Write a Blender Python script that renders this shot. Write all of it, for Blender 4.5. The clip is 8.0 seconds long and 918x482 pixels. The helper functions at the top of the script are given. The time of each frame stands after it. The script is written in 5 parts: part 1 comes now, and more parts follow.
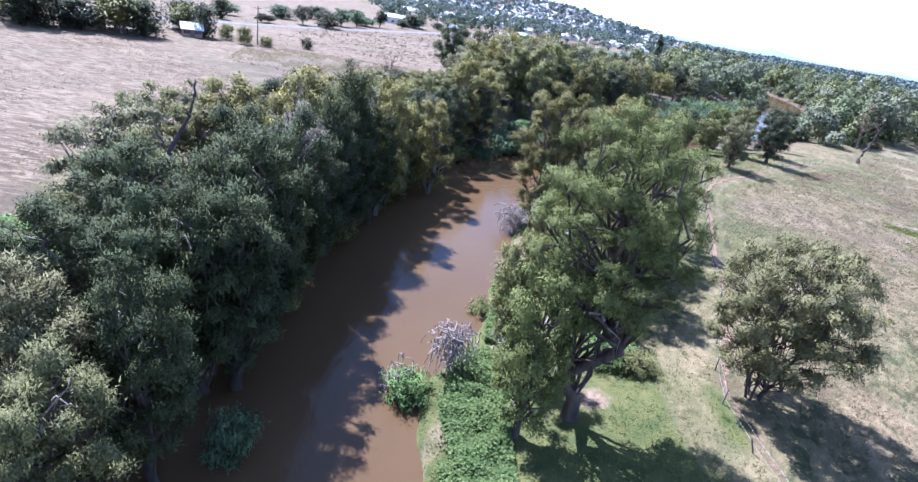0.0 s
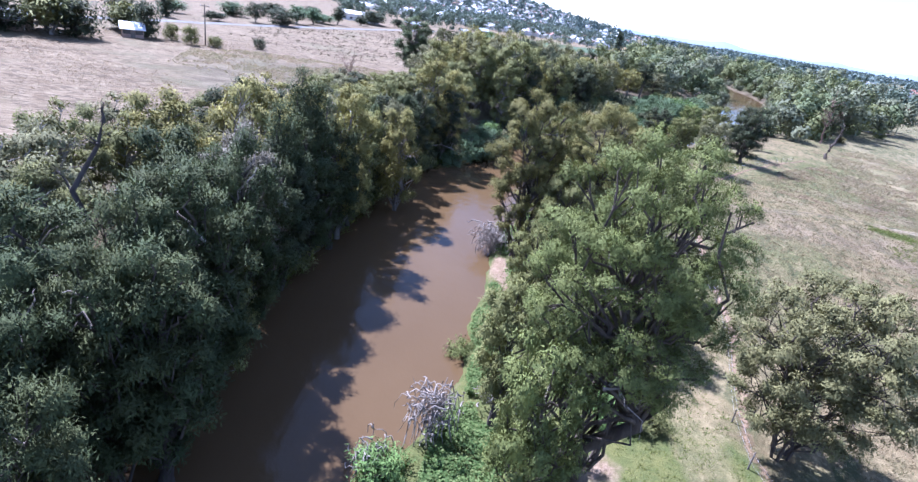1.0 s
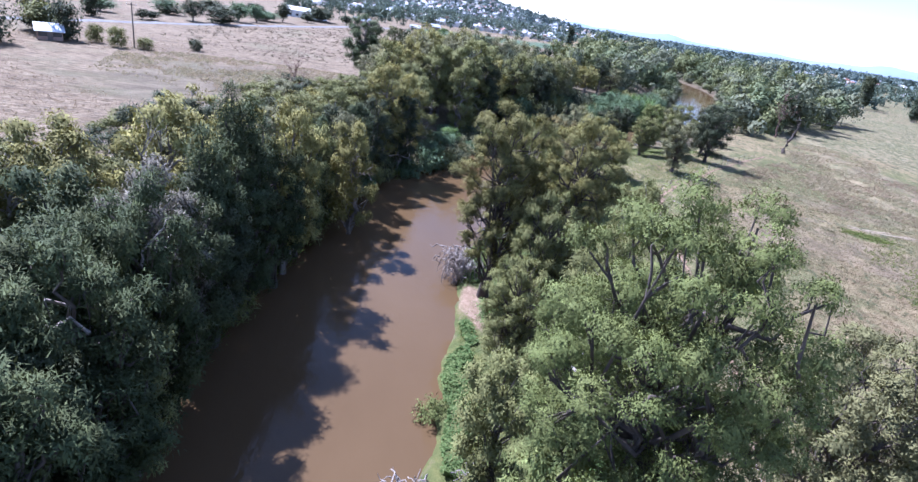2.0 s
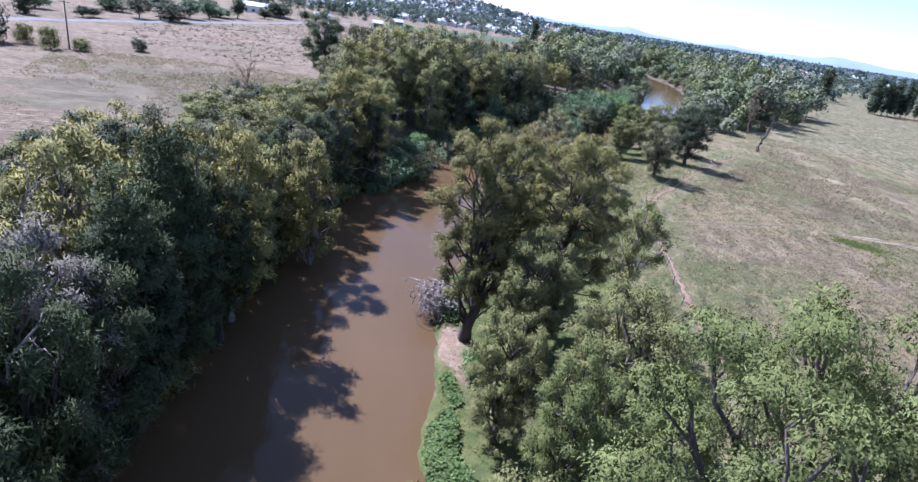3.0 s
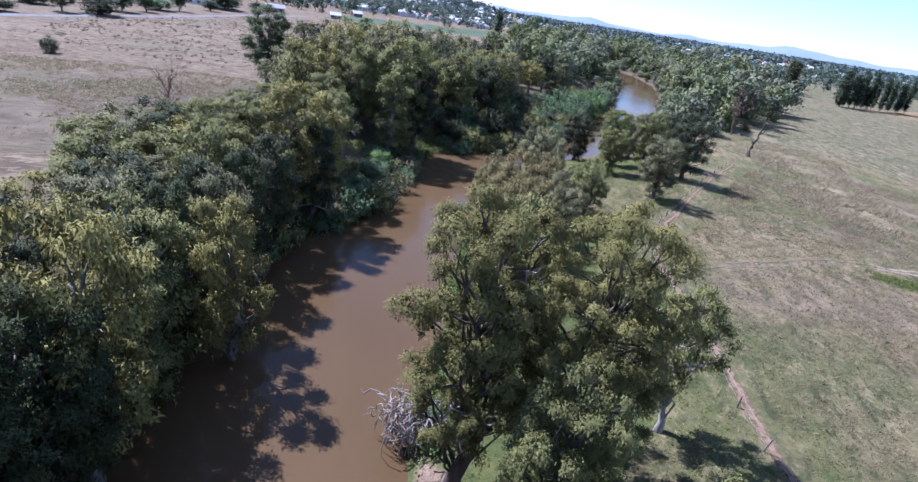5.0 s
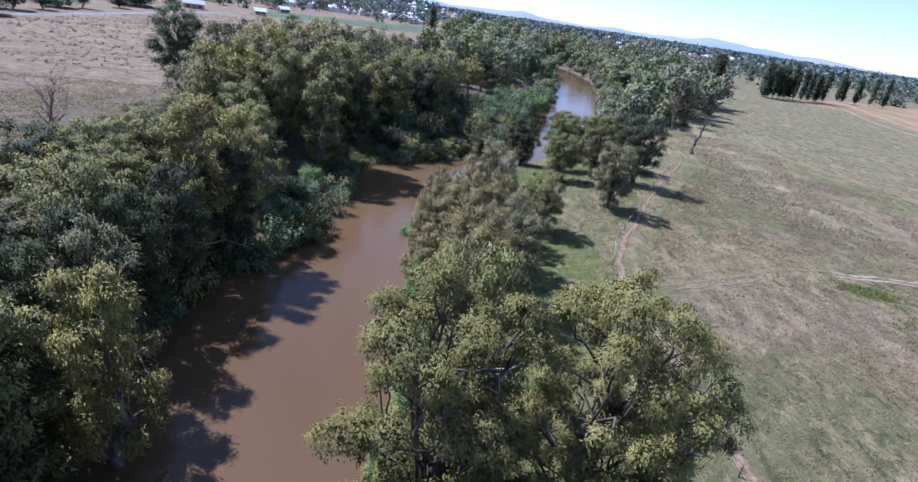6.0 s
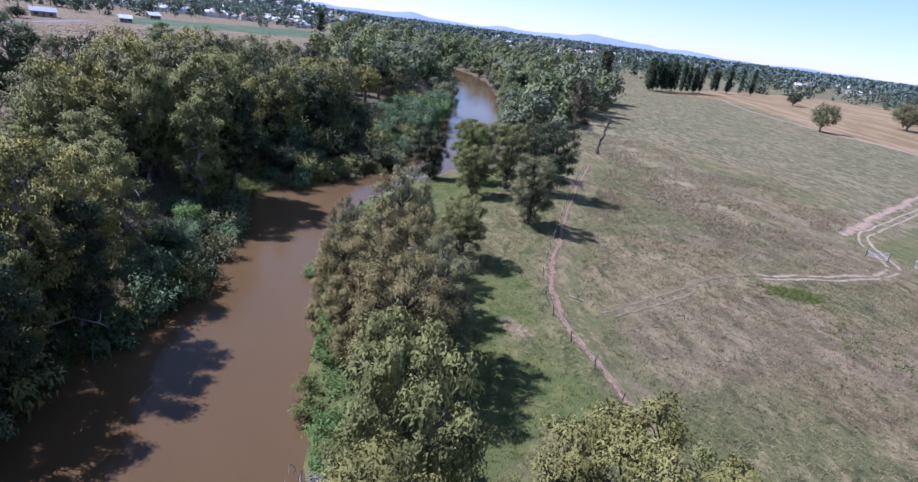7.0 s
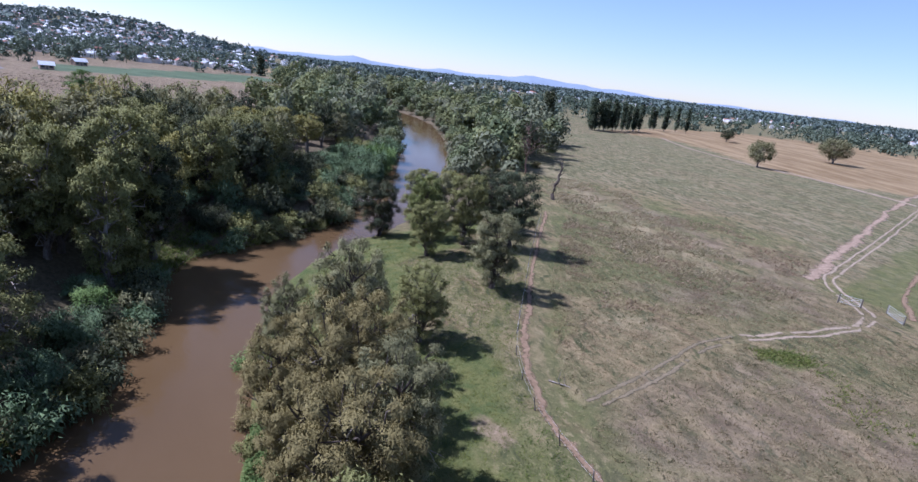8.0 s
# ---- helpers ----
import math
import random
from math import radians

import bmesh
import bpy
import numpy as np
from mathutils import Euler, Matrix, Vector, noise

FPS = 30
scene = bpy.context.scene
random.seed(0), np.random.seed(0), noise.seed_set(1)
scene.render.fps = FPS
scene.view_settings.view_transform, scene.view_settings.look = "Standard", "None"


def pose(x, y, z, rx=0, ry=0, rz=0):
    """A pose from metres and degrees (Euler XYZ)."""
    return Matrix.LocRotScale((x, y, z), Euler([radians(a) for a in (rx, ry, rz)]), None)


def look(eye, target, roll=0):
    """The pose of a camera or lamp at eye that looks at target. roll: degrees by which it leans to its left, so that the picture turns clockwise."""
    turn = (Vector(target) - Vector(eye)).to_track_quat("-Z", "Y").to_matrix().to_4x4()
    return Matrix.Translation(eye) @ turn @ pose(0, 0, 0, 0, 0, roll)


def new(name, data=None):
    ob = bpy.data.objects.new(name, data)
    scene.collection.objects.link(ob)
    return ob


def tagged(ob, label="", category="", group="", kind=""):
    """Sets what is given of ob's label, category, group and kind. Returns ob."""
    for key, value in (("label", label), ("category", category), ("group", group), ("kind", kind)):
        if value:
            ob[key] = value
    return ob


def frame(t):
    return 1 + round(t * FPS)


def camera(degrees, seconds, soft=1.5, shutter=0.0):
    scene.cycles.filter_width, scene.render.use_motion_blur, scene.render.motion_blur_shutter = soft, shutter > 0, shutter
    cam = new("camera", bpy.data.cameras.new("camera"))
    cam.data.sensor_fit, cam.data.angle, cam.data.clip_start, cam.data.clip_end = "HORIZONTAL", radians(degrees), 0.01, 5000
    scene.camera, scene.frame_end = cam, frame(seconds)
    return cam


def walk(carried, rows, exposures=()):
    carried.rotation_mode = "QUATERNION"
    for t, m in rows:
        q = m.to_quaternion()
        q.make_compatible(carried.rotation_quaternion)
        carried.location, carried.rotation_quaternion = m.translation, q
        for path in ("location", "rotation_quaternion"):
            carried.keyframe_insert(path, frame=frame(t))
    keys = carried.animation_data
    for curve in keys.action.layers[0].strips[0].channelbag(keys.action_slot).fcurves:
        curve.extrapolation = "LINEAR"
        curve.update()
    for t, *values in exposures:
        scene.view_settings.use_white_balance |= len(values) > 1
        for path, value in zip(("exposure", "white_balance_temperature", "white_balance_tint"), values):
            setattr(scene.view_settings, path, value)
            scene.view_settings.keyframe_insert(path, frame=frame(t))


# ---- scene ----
cam = camera(78.45, 8.0, soft=1.45)
PATH = [
    (0.0, (0.000, -0.000, 23.750), (2.329, 46.041, 4.389), 9.687),
    (0.5, (-0.386, 3.210, 23.812), (3.236, 49.187, 4.498), 9.604),
    (1.0, (-0.654, 6.506, 23.932), (4.686, 52.350, 4.701), 9.422),
    (1.5, (-0.785, 9.915, 24.072), (6.672, 55.522, 4.984), 9.188),
    (3.0, (-0.415, 20.597, 24.690), (11.349, 65.288, 5.602), 8.856),
    (3.5, (-0.053, 24.235, 24.823), (13.475, 68.459, 5.818), 8.736),
    (4.0, (0.533, 27.959, 24.920), (14.486, 72.007, 5.814), 8.786),
    (5.5, (2.828, 39.348, 25.317), (18.956, 82.525, 5.937), 8.919),
    (6.0, (3.944, 43.102, 25.549), (23.299, 85.086, 6.504), 8.659),
    (6.5, (5.139, 46.875, 25.739), (29.017, 86.712, 7.223), 7.940),
    (7.0, (6.562, 50.588, 25.910), (33.096, 88.993, 7.994), 7.485),
    (7.5, (8.311, 54.291, 26.139), (36.249, 92.383, 9.753), 7.252),
    (8.0, (10.181, 57.746, 26.383), (40.687, 94.727, 12.178), 6.813),
]
EXPOSURES = [(t, stops, kelvin, 25) for t, stops, kelvin in ((0.0, 1.76, 4900), (1.7, 1.62, 4910), (3.5, 1.21, 4960), (5.5, 1.03, 4960), (6.5, 0.90, 5000), (8.0, 0.64, 5100))]
walk(cam, [(t, look(eye, target, roll)) for t, eye, target, roll in PATH], EXPOSURES)

# ---- world, sun, exposure ----
SUN_EL, SUN_AZ = radians(50), radians(-38)  # azimuth from +y towards +x
world = bpy.data.worlds.new("world")
scene.world = world
world.use_nodes = True
wn = world.node_tree
sky = wn.nodes.new("ShaderNodeTexSky")
sky.sky_type, sky.sun_disc = "NISHITA", False
sky.sun_elevation, sky.sun_rotation = SUN_EL, SUN_AZ
sky.altitude, sky.air_density, sky.dust_density, sky.ozone_density = 300, 1.0, 0.12, 2.0
bg = wn.nodes["Background"]
bg.inputs["Strength"].default_value = 0.081
veil = wn.nodes.new("ShaderNodeMix")  # thin high haze over the blue
veil.data_type = "RGBA"
veil.inputs[0].default_value = 0.10
veil.inputs[7].default_value = (7.4, 8.0, 8.8, 1)
wn.links.new(sky.outputs[0], veil.inputs[6])
wn.links.new(veil.outputs[2], bg.inputs["Color"])
sun = new("sun", bpy.data.lights.new("sun", "SUN"))
sun.data.energy, sun.data.angle, sun.data.color = 5.0, radians(0.55), (1.0, 0.96, 0.90)
sun_from = Vector((math.sin(SUN_AZ) * math.cos(SUN_EL), math.cos(SUN_AZ) * math.cos(SUN_EL), math.sin(SUN_EL)))
sun.matrix_world = look(sun_from * 100, (0, 0, 0))

# ---- materials ----


class Nodes:
    """A small builder for node materials."""

    def __init__(self, name):
        self.mat = bpy.data.materials.new(name)
        self.mat.use_nodes = True
        self.t = self.mat.node_tree
        self.b = self.t.nodes["Principled BSDF"]
        self.out = self.t.nodes["Material Output"]

    def node(self, kind, **sets):
        n = self.t.nodes.new(kind)
        for k, v in sets.items():
            n.inputs[k].default_value = v
        return n

    def link(self, a, b):
        self.t.links.new(a, b)

    def pos(self, stretch=(1, 1, 1), turn=0.0):
        g = self.node("ShaderNodeNewGeometry")
        m = self.node("ShaderNodeMapping")
        m.inputs["Scale"].default_value = stretch
        r = self.node("ShaderNodeMapping")
        r.inputs["Rotation"].default_value = (0, 0, turn)
        self.link(g.outputs["Position"], r.inputs["Vector"])
        self.link(r.outputs[0], m.inputs["Vector"])
        return m.outputs[0]

    def noise(self, scale, detail=4.0, rough=0.6, vec=None, dist=0.0):
        n = self.node("ShaderNodeTexNoise", Scale=scale, Detail=detail, Roughness=rough, Distortion=dist)
        self.link(vec if vec is not None else self.pos(), n.inputs["Vector"])
        return n.outputs["Fac"]

    def ramp(self, fac, lo, hi):
        r = self.node("ShaderNodeMapRange")
        r.inputs["From Min"].default_value, r.inputs["From Max"].default_value = lo, hi
        self.link(fac, r.inputs["Value"])
        return r.outputs[0]

    def mix(self, fac, a, b):
        m = self.t.nodes.new("ShaderNodeMix")
        m.data_type = "RGBA"
        for v, s in ((fac, m.inputs[0]), (a, m.inputs[6]), (b, m.inputs[7])):
            if isinstance(v, (int, float)):
                s.default_value = v
            elif isinstance(v, tuple):
                s.default_value = (*v, 1)
            else:
                self.link(v, s)
        return m.outputs[2]

    def mul(self, a, b, op="MULTIPLY"):
        m = self.t.nodes.new("ShaderNodeMath")
        m.operation = op
        for v, s in ((a, m.inputs[0]), (b, m.inputs[1])):
            if isinstance(v, (int, float)):
                s.default_value = v
            else:
                self.link(v, s)
        return m.outputs[0]

    def attr(self, name):
        a = self.t.nodes.new("ShaderNodeAttribute")
        a.attribute_name = name
        return a.outputs["Fac"]

    def bump(self, h, strength, distance):
        b = self.node("ShaderNodeBump", Strength=strength, Distance=distance)
        self.link(h, b.inputs["Height"])
        self.link(b.outputs[0], self.b.inputs["Normal"])

    def done(self, colour, rough=0.9, spec=0.2):
        if isinstance(colour, tuple):
            self.b.inputs["Base Color"].default_value = (*colour, 1)
        else:
            self.link(colour, self.b.inputs["Base Color"])
        self.b.inputs["Roughness"].default_value = rough
        self.b.inputs["Specular IOR Level"].default_value = spec
        return self.mat


def leaf_material(name, through_light=0.10):
    """Foliage: the tree's own colour, varied leaf by leaf, lit through."""
    k = Nodes(name)
    info = k.t.nodes.new("ShaderNodeObjectInfo")
    geo = k.t.nodes.new("ShaderNodeNewGeometry")
    val = k.node("ShaderNodeMapRange")
    val.inputs["To Min"].default_value, val.inputs["To Max"].default_value = 0.94, 1.07
    k.link(geo.outputs["Random Per Island"], val.inputs["Value"])
    leafy = k.node("ShaderNodeHueSaturation")
    k.link(info.outputs["Color"], leafy.inputs["Color"])
    k.link(val.outputs[0], leafy.inputs["Value"])
    patch = k.ramp(k.noise(0.5, 2.0), 0.35, 0.7)
    warm = k.mix(0.4, leafy.outputs[0], (0.15, 0.13, 0.05))
    col = k.mix(k.mul(patch, 0.55), leafy.outputs[0], warm)
    sprays = k.node("ShaderNodeHueSaturation")
    sprays_value = k.node("ShaderNodeMapRange")
    for s, v in (("From Min", 0.3), ("From Max", 0.7), ("To Min", 0.62), ("To Max", 1.4)):
        sprays_value.inputs[s].default_value = v
    k.link(k.noise(1.7, 3.0, 0.7), sprays_value.inputs["Value"])
    k.link(sprays_value.outputs[0], sprays.inputs["Value"])
    k.link(col, sprays.inputs["Color"])
    col = sprays.outputs[0]
    k.done(col, 0.75, 0.08)
    tr = k.node("ShaderNodeBsdfTranslucent")
    bright = k.node("ShaderNodeHueSaturation", Saturation=1.1, Value=1.4)
    k.link(col, bright.inputs["Color"])
    k.link(bright.outputs[0], tr.inputs["Color"])
    mx = k.node("ShaderNodeMixShader", Fac=through_light)
    k.link(k.b.outputs[0], mx.inputs[1])
    k.link(tr.outputs[0], mx.inputs[2])
    k.link(mx.outputs[0], k.out.inputs["Surface"])
    return k.mat


def bark_material(name, dark, pale, mixlo=0.35, mixhi=0.7):
    k = Nodes(name)
    n = k.noise(1.4, 5, 0.65, k.pos((1, 1, 0.25)))
    f = k.noise(9.0, 4, 0.7, k.pos((1, 1, 0.2)))
    c = k.mix(k.ramp(n, mixlo, mixhi), dark, pale)
    c = k.mix(k.mul(f, 0.45), c, (0.06, 0.05, 0.045))
    k.bump(f, 0.6, 0.03)
    return k.done(c, 0.9, 0.15)


def plain_material(name, a, b, scale=2.0, rough=0.8, spec=0.3, bump=0.2):
    k = Nodes(name)
    n = k.noise(scale, 5, 0.65)
    k.bump(n, bump, 0.02)
    return k.done(k.mix(k.ramp(n, 0.3, 0.7), a, b), rough, spec)


LEAF = leaf_material("leaves")
GRASS_DRY = leaf_material("dry_grass_blades", 0.3)
BARK = bark_material("bark_grey_brown", (0.10, 0.08, 0.065), (0.34, 0.30, 0.26), 0.4, 0.62)
BARK_BROWN = bark_material("bark_brown", (0.06, 0.046, 0.036), (0.19, 0.15, 0.12), 0.42, 0.75)
BARK_DARK = bark_material("bark_dark", (0.045, 0.035, 0.03), (0.14, 0.115, 0.095))
BARK_PALE = bark_material("bark_pale", (0.22, 0.19, 0.16), (0.55, 0.50, 0.44))
DEAD = bark_material("dead_wood", (0.18, 0.145, 0.12), (0.52, 0.45, 0.39), 0.3, 0.7)
DEAD_RED = bark_material("dead_twigs", (0.16, 0.09, 0.07), (0.27, 0.17, 0.13), 0.3, 0.7)


def ground_material():
    k = Nodes("ground")
    big = k.noise(0.045, 4, 0.6)
    mid = k.noise(0.35, 5, 0.65, k.pos((1, 0.55, 1)), 0.6)
    fine = k.noise(2.6, 5, 0.75, k.pos((1, 0.6, 1)))
    tiny = k.noise(11.0, 3, 0.7)
    tan, grey, olive = (0.310, 0.226, 0.118), (0.178, 0.146, 0.070), (0.120, 0.126, 0.042)
    c = k.mix(k.ramp(mid, 0.40, 0.60), grey, tan)
    c = k.mix(k.mul(k.ramp(big, 0.42, 0.58), 0.85), c, olive)
    brown = k.ramp(k.noise(0.11, 5, 0.7, None, 0.8), 0.52, 0.66)
    c = k.mix(k.mul(brown, 0.8), c, (0.165, 0.110, 0.060))
    mown = k.ramp(k.noise(0.55, 5, 0.7, k.pos((0.22, 1.0, 1), -1.2), 0.8), 0.42, 0.58)
    field = k.mix(mown, (0.100, 0.100, 0.042), (0.255, 0.205, 0.115))
    field = k.mix(k.mul(k.ramp(big, 0.46, 0.62), 0.5), field, (0.130, 0.135, 0.062))
    field = k.mix(k.mul(k.ramp(k.noise(0.07, 5, 0.7, k.pos((0.3, 1, 1), -1.2), 1.0), 0.52, 0.66), 0.55), field, (0.200, 0.135, 0.080))
    field = k.mix(k.mul(k.ramp(k.noise(0.8, 5, 0.75, k.pos((0.25, 1, 1), -1.2), 0.5), 0.54, 0.64), 0.8), field, (0.44, 0.36, 0.23))
    field = k.mix(k.mul(k.ramp(k.noise(0.9, 4, 0.7, k.pos((0.3, 1, 1), -1.15), 0.5), 0.44, 0.36), 0.7), field, (0.085, 0.088, 0.038))
    c = k.mix(k.mul(k.ramp(k.mul(k.attr("mown"), k.mul(k.noise(0.1, 4, 0.6, None, 0.3), 0.25, "ADD")), 0.05, 0.8), 0.9), c, field)
    tuft = k.noise(0.8, 4, 0.62, k.pos((1, 0.42, 1), 0.6), 0.7)
    c = k.mix(k.mul(k.ramp(tuft, 0.47, 0.36), 0.95), c, (0.066, 0.074, 0.027))
    c = k.mix(k.mul(k.ramp(tuft, 0.55, 0.68), 0.6), c, (0.36, 0.275, 0.145))
    c = k.mix(k.mul(k.ramp(fine, 0.54, 0.66), 0.55), c, (0.44, 0.345, 0.19))
    c = k.mix(k.mul(k.ramp(fine, 0.47, 0.32), 0.45), c, (0.075, 0.075, 0.034))
    band = k.mul(k.attr("brown"), k.ramp(k.noise(0.22, 5, 0.7, None, 0.5), 0.32, 0.62))
    c = k.mix(k.mul(band, 0.8), c, k.mix(k.ramp(mid, 0.42, 0.6), (0.165, 0.112, 0.074), (0.31, 0.230, 0.150)))
    pale = k.mul(k.attr("pale"), k.ramp(k.noise(0.3, 5, 0.7, None, 0.5), 0.36, 0.58))
    c = k.mix(k.mul(pale, 0.8), c, (0.43, 0.345, 0.200))
    # pale dry pasture beyond the wooded bank
    p = k.mix(k.ramp(k.noise(0.09, 5, 0.65, k.pos((0.35, 1, 1)), 1.0), 0.38, 0.66), (0.165, 0.112, 0.066), (0.285, 0.206, 0.126))
    p = k.mix(k.mul(k.ramp(k.noise(0.8, 5, 0.75, k.pos((0.45, 1, 1), 0.25), 0.8), 0.47, 0.58), 0.9), p, (0.108, 0.076, 0.048))
    p = k.mix(k.mul(k.ramp(k.noise(2.2, 4, 0.7, k.pos((0.22, 1, 1)), 0.5), 0.50, 0.60), 0.75), p, (0.42, 0.320, 0.205))
    p = k.mix(k.mul(k.ramp(k.noise(0.05, 4, 0.6), 0.55, 0.68), 0.6), p, (0.20, 0.175, 0.10))
    c = k.mix(k.attr("pasture"), c, p)
    rough_patch = k.mix(k.ramp(k.noise(0.3, 5, 0.7, k.pos((0.5, 1, 1))), 0.4, 0.65), (0.125, 0.093, 0.058), (0.255, 0.200, 0.128))
    rough_patch = k.mix(k.mul(k.ramp(k.noise(0.07, 4, 0.6), 0.46, 0.6), 0.7), rough_patch, (0.135, 0.125, 0.060))
    c = k.mix(k.attr("weeds"), c, rough_patch)
    # mown stubble and crops far out
    st = k.mix(k.ramp(k.noise(0.16, 5, 0.68, k.pos((0.16, 1, 1), -1.0), 0.5), 0.42, 0.58), (0.235, 0.150, 0.072), (0.37, 0.262, 0.140))
    c = k.mix(k.attr("stubble"), c, st)
    cr = k.mix(k.ramp(k.noise(0.06, 3), 0.4, 0.6), (0.075, 0.115, 0.06), (0.11, 0.15, 0.08))
    c = k.mix(k.attr("crop"), c, cr)
    # lush growth on the river bank
    g = k.mix(k.ramp(k.noise(0.7, 4), 0.35, 0.65), (0.078, 0.104, 0.028), (0.168, 0.164, 0.050))
    gm = k.ramp(k.mul(k.attr("green"), k.mul(k.noise(0.4, 4), 0.7, "ADD")), 0.35, 0.75)
    c = k.mix(gm, c, g)
    # bare earth
    d = k.mix(k.ramp(fine, 0.35, 0.7), (0.25, 0.16, 0.10), (0.43, 0.31, 0.215))
    dm = k.ramp(k.mul(k.attr("earth"), k.mul(fine, 0.62, "ADD")), 0.45, 0.8)
    c = k.mix(dm, c, d)
    # leaf litter under the trees
    li = k.mix(k.ramp(fine, 0.35, 0.65), (0.075, 0.055, 0.035), (0.20, 0.15, 0.095))
    c = k.mix(k.attr("litter"), c, li)
    c = k.mix(k.mul(tiny, 0.62), c, (0.05, 0.046, 0.028))
    h = k.mul(k.mul(fine, 0.6), k.mul(tiny, 0.4), "ADD")
    k.bump(h, 0.9, 0.25)
    return k.done(c, 0.95, 0.1)


def water_material():
    k = Nodes("murky_water")
    b = k.noise(0.05, 4, 0.55, k.pos((1, 0.5, 1)))
    c = k.mix(k.ramp(b, 0.35, 0.65), (0.090, 0.055, 0.025), (0.110, 0.069, 0.033))
    r = k.noise(1.1, 3, 0.5, k.pos((1.0, 0.6, 1)))
    r2 = k.noise(5.0, 3, 0.6)
    k.bump(k.mul(k.mul(r, 1.0), k.mul(r2, 0.18), "ADD"), 0.12, 0.25)
    k.b.inputs["IOR"].default_value = 1.33
    k.done(c, 0.06, 0.26)
    return k.mat


GROUND = ground_material()
WATER = water_material()

# ---- plan: river, tracks ----
RIGHT_EDGE = [(6, -60), (4, -20), (2.2, 8), (1.7, 20), (1.2, 24), (0.6, 27.5), (0.4, 30.5), (2.6, 34), (5.0, 39), (5.9, 46), (8.2, 54), (9.4, 61), (12.9, 69.6),
              (15.9, 77), (18.8, 86), (22.5, 94), (25, 102), (28.5, 109), (32, 116), (38, 122), (47, 129), (58, 134.5), (67, 141),
              (76, 150), (90, 166), (106, 184), (123, 206), (140, 229), (158, 259), (178, 293), (192, 331), (202, 380), (198, 440)]
LEFT_EDGE = [(-14, -60), (-15, -20), (-15.2, 8), (-14.8, 20), (-14, 28), (-12.4, 40), (-10.6, 48), (-8.5, 56), (-6, 66), (-3.4, 76), (0, 86.5), (4.7, 94.5),
             (12.6, 102.4), (17.6, 112.2), (20.6, 122), (26.4, 130.6), (39.6, 135.4), (50.8, 140.8), (58, 148.6), (66, 158), (80, 176), (97, 197), (115, 223),
             (133, 254), (155, 291), (172, 328), (180, 382), (176, 440)]
RIVER = np.array(RIGHT_EDGE + LEFT_EDGE[::-1], float)


def smooth(x):
    x = np.clip(x, 0, 1)
    return x * x * (3 - 2 * x)


def line_distance(x, y, line):
    """The distance to a polyline."""
    best = np.full(np.shape(x), 1e9)
    for (ax, ay), (bx, by) in zip(line[:-1], line[1:]):
        dx, dy = bx - ax, by - ay
        t = np.clip(((x - ax) * dx + (y - ay) * dy) / (dx * dx + dy * dy), 0, 1)
        best = np.minimum(best, np.hypot(x - ax - t * dx, y - ay - t * dy))
    return best


def inside(x, y, poly):
    """Whether points lie in a polygon."""
    hit = np.zeros(np.shape(x), bool)
    for (ax, ay), (bx, by) in zip(poly, np.roll(poly, -1, 0)):
        c = ((ay > y) != (by > y)) & (x < (bx - ax) * (y - ay) / (by - ay + 1e-12) + ax)
        hit ^= c
    return hit


def wave(x, y, s, seed=0.0):
    """A cheap smooth noise between about -1 and 1."""
    a = np.sin(x * s + 1.7 * np.sin(y * s * 0.7 + seed) + seed)
    b = np.sin(y * s * 1.13 + 1.3 * np.sin(x * s * 0.83 + 2.1 + seed) + seed * 1.9)
    c = np.sin((x + y) * s * 1.9 + seed * 2.7) * np.sin((x - y) * s * 1.6 + seed)
    return (a + b + 0.7 * c) / 2.7


def ground_height(x, y):
    x, y = np.asarray(x, float), np.asarray(y, float)
    dl, dr = line_distance(x, y, LEFT_EDGE), line_distance(x, y, RIGHT_EDGE)
    d = np.minimum(dl, dr) + 0.35 * wave(x, y, 1.1, 3.0) + 0.15 * wave(x, y, 3.1, 1.0)
    inn = inside(x, y, RIVER)
    left = (~inn) & (dl < dr)
    far = smooth((np.hypot(x - 40, y - 90) - 250) / 900)
    right_top = 3.6 - 1.4 * smooth((x - 62) / 45)
    rz = 0.55 * smooth((d + 0.2) / 0.7) + (right_top - 0.55) * smooth(d / 21) ** 0.85
    lz = 0.5 * smooth((d + 0.2) / 0.8) + 4.2 * smooth(d / 17) ** 0.9
    z = np.where(inn, -0.9 * smooth((d + 0.1) / 1.4) - 0.05, np.where(left, lz, rz))
    bumpy = smooth(d / 6) * np.where(inn, 0, 1)
    z = z + bumpy * (0.16 * wave(x, y, 0.21, 5.0) + 0.07 * wave(x, y, 0.9, 2.0) + 0.035 * wave(x, y, 2.6, 8.0)) * (1 - 0.5 * far)
    # the town's hill
    hx, hy = 270.0, 2050.0
    u, v = (x - hx) / np.where(x > hx, 255.0, 430.0), (y - hy) / np.where(y < hy, 620.0, 900.0)
    hill = 58 * np.exp(-(np.abs(u) ** 2.2) - v * v) + 16 * np.exp(-((x + 500) / 500) ** 2 - ((y - 2300) / 600) ** 2)
    return z + hill + 1.5 * far * wave(x, y, 0.012, 4.0)


def place(x, y, dz=0.0):
    return Vector((x, y, float(ground_height(np.array([x]), np.array([y]))[0]) + dz))


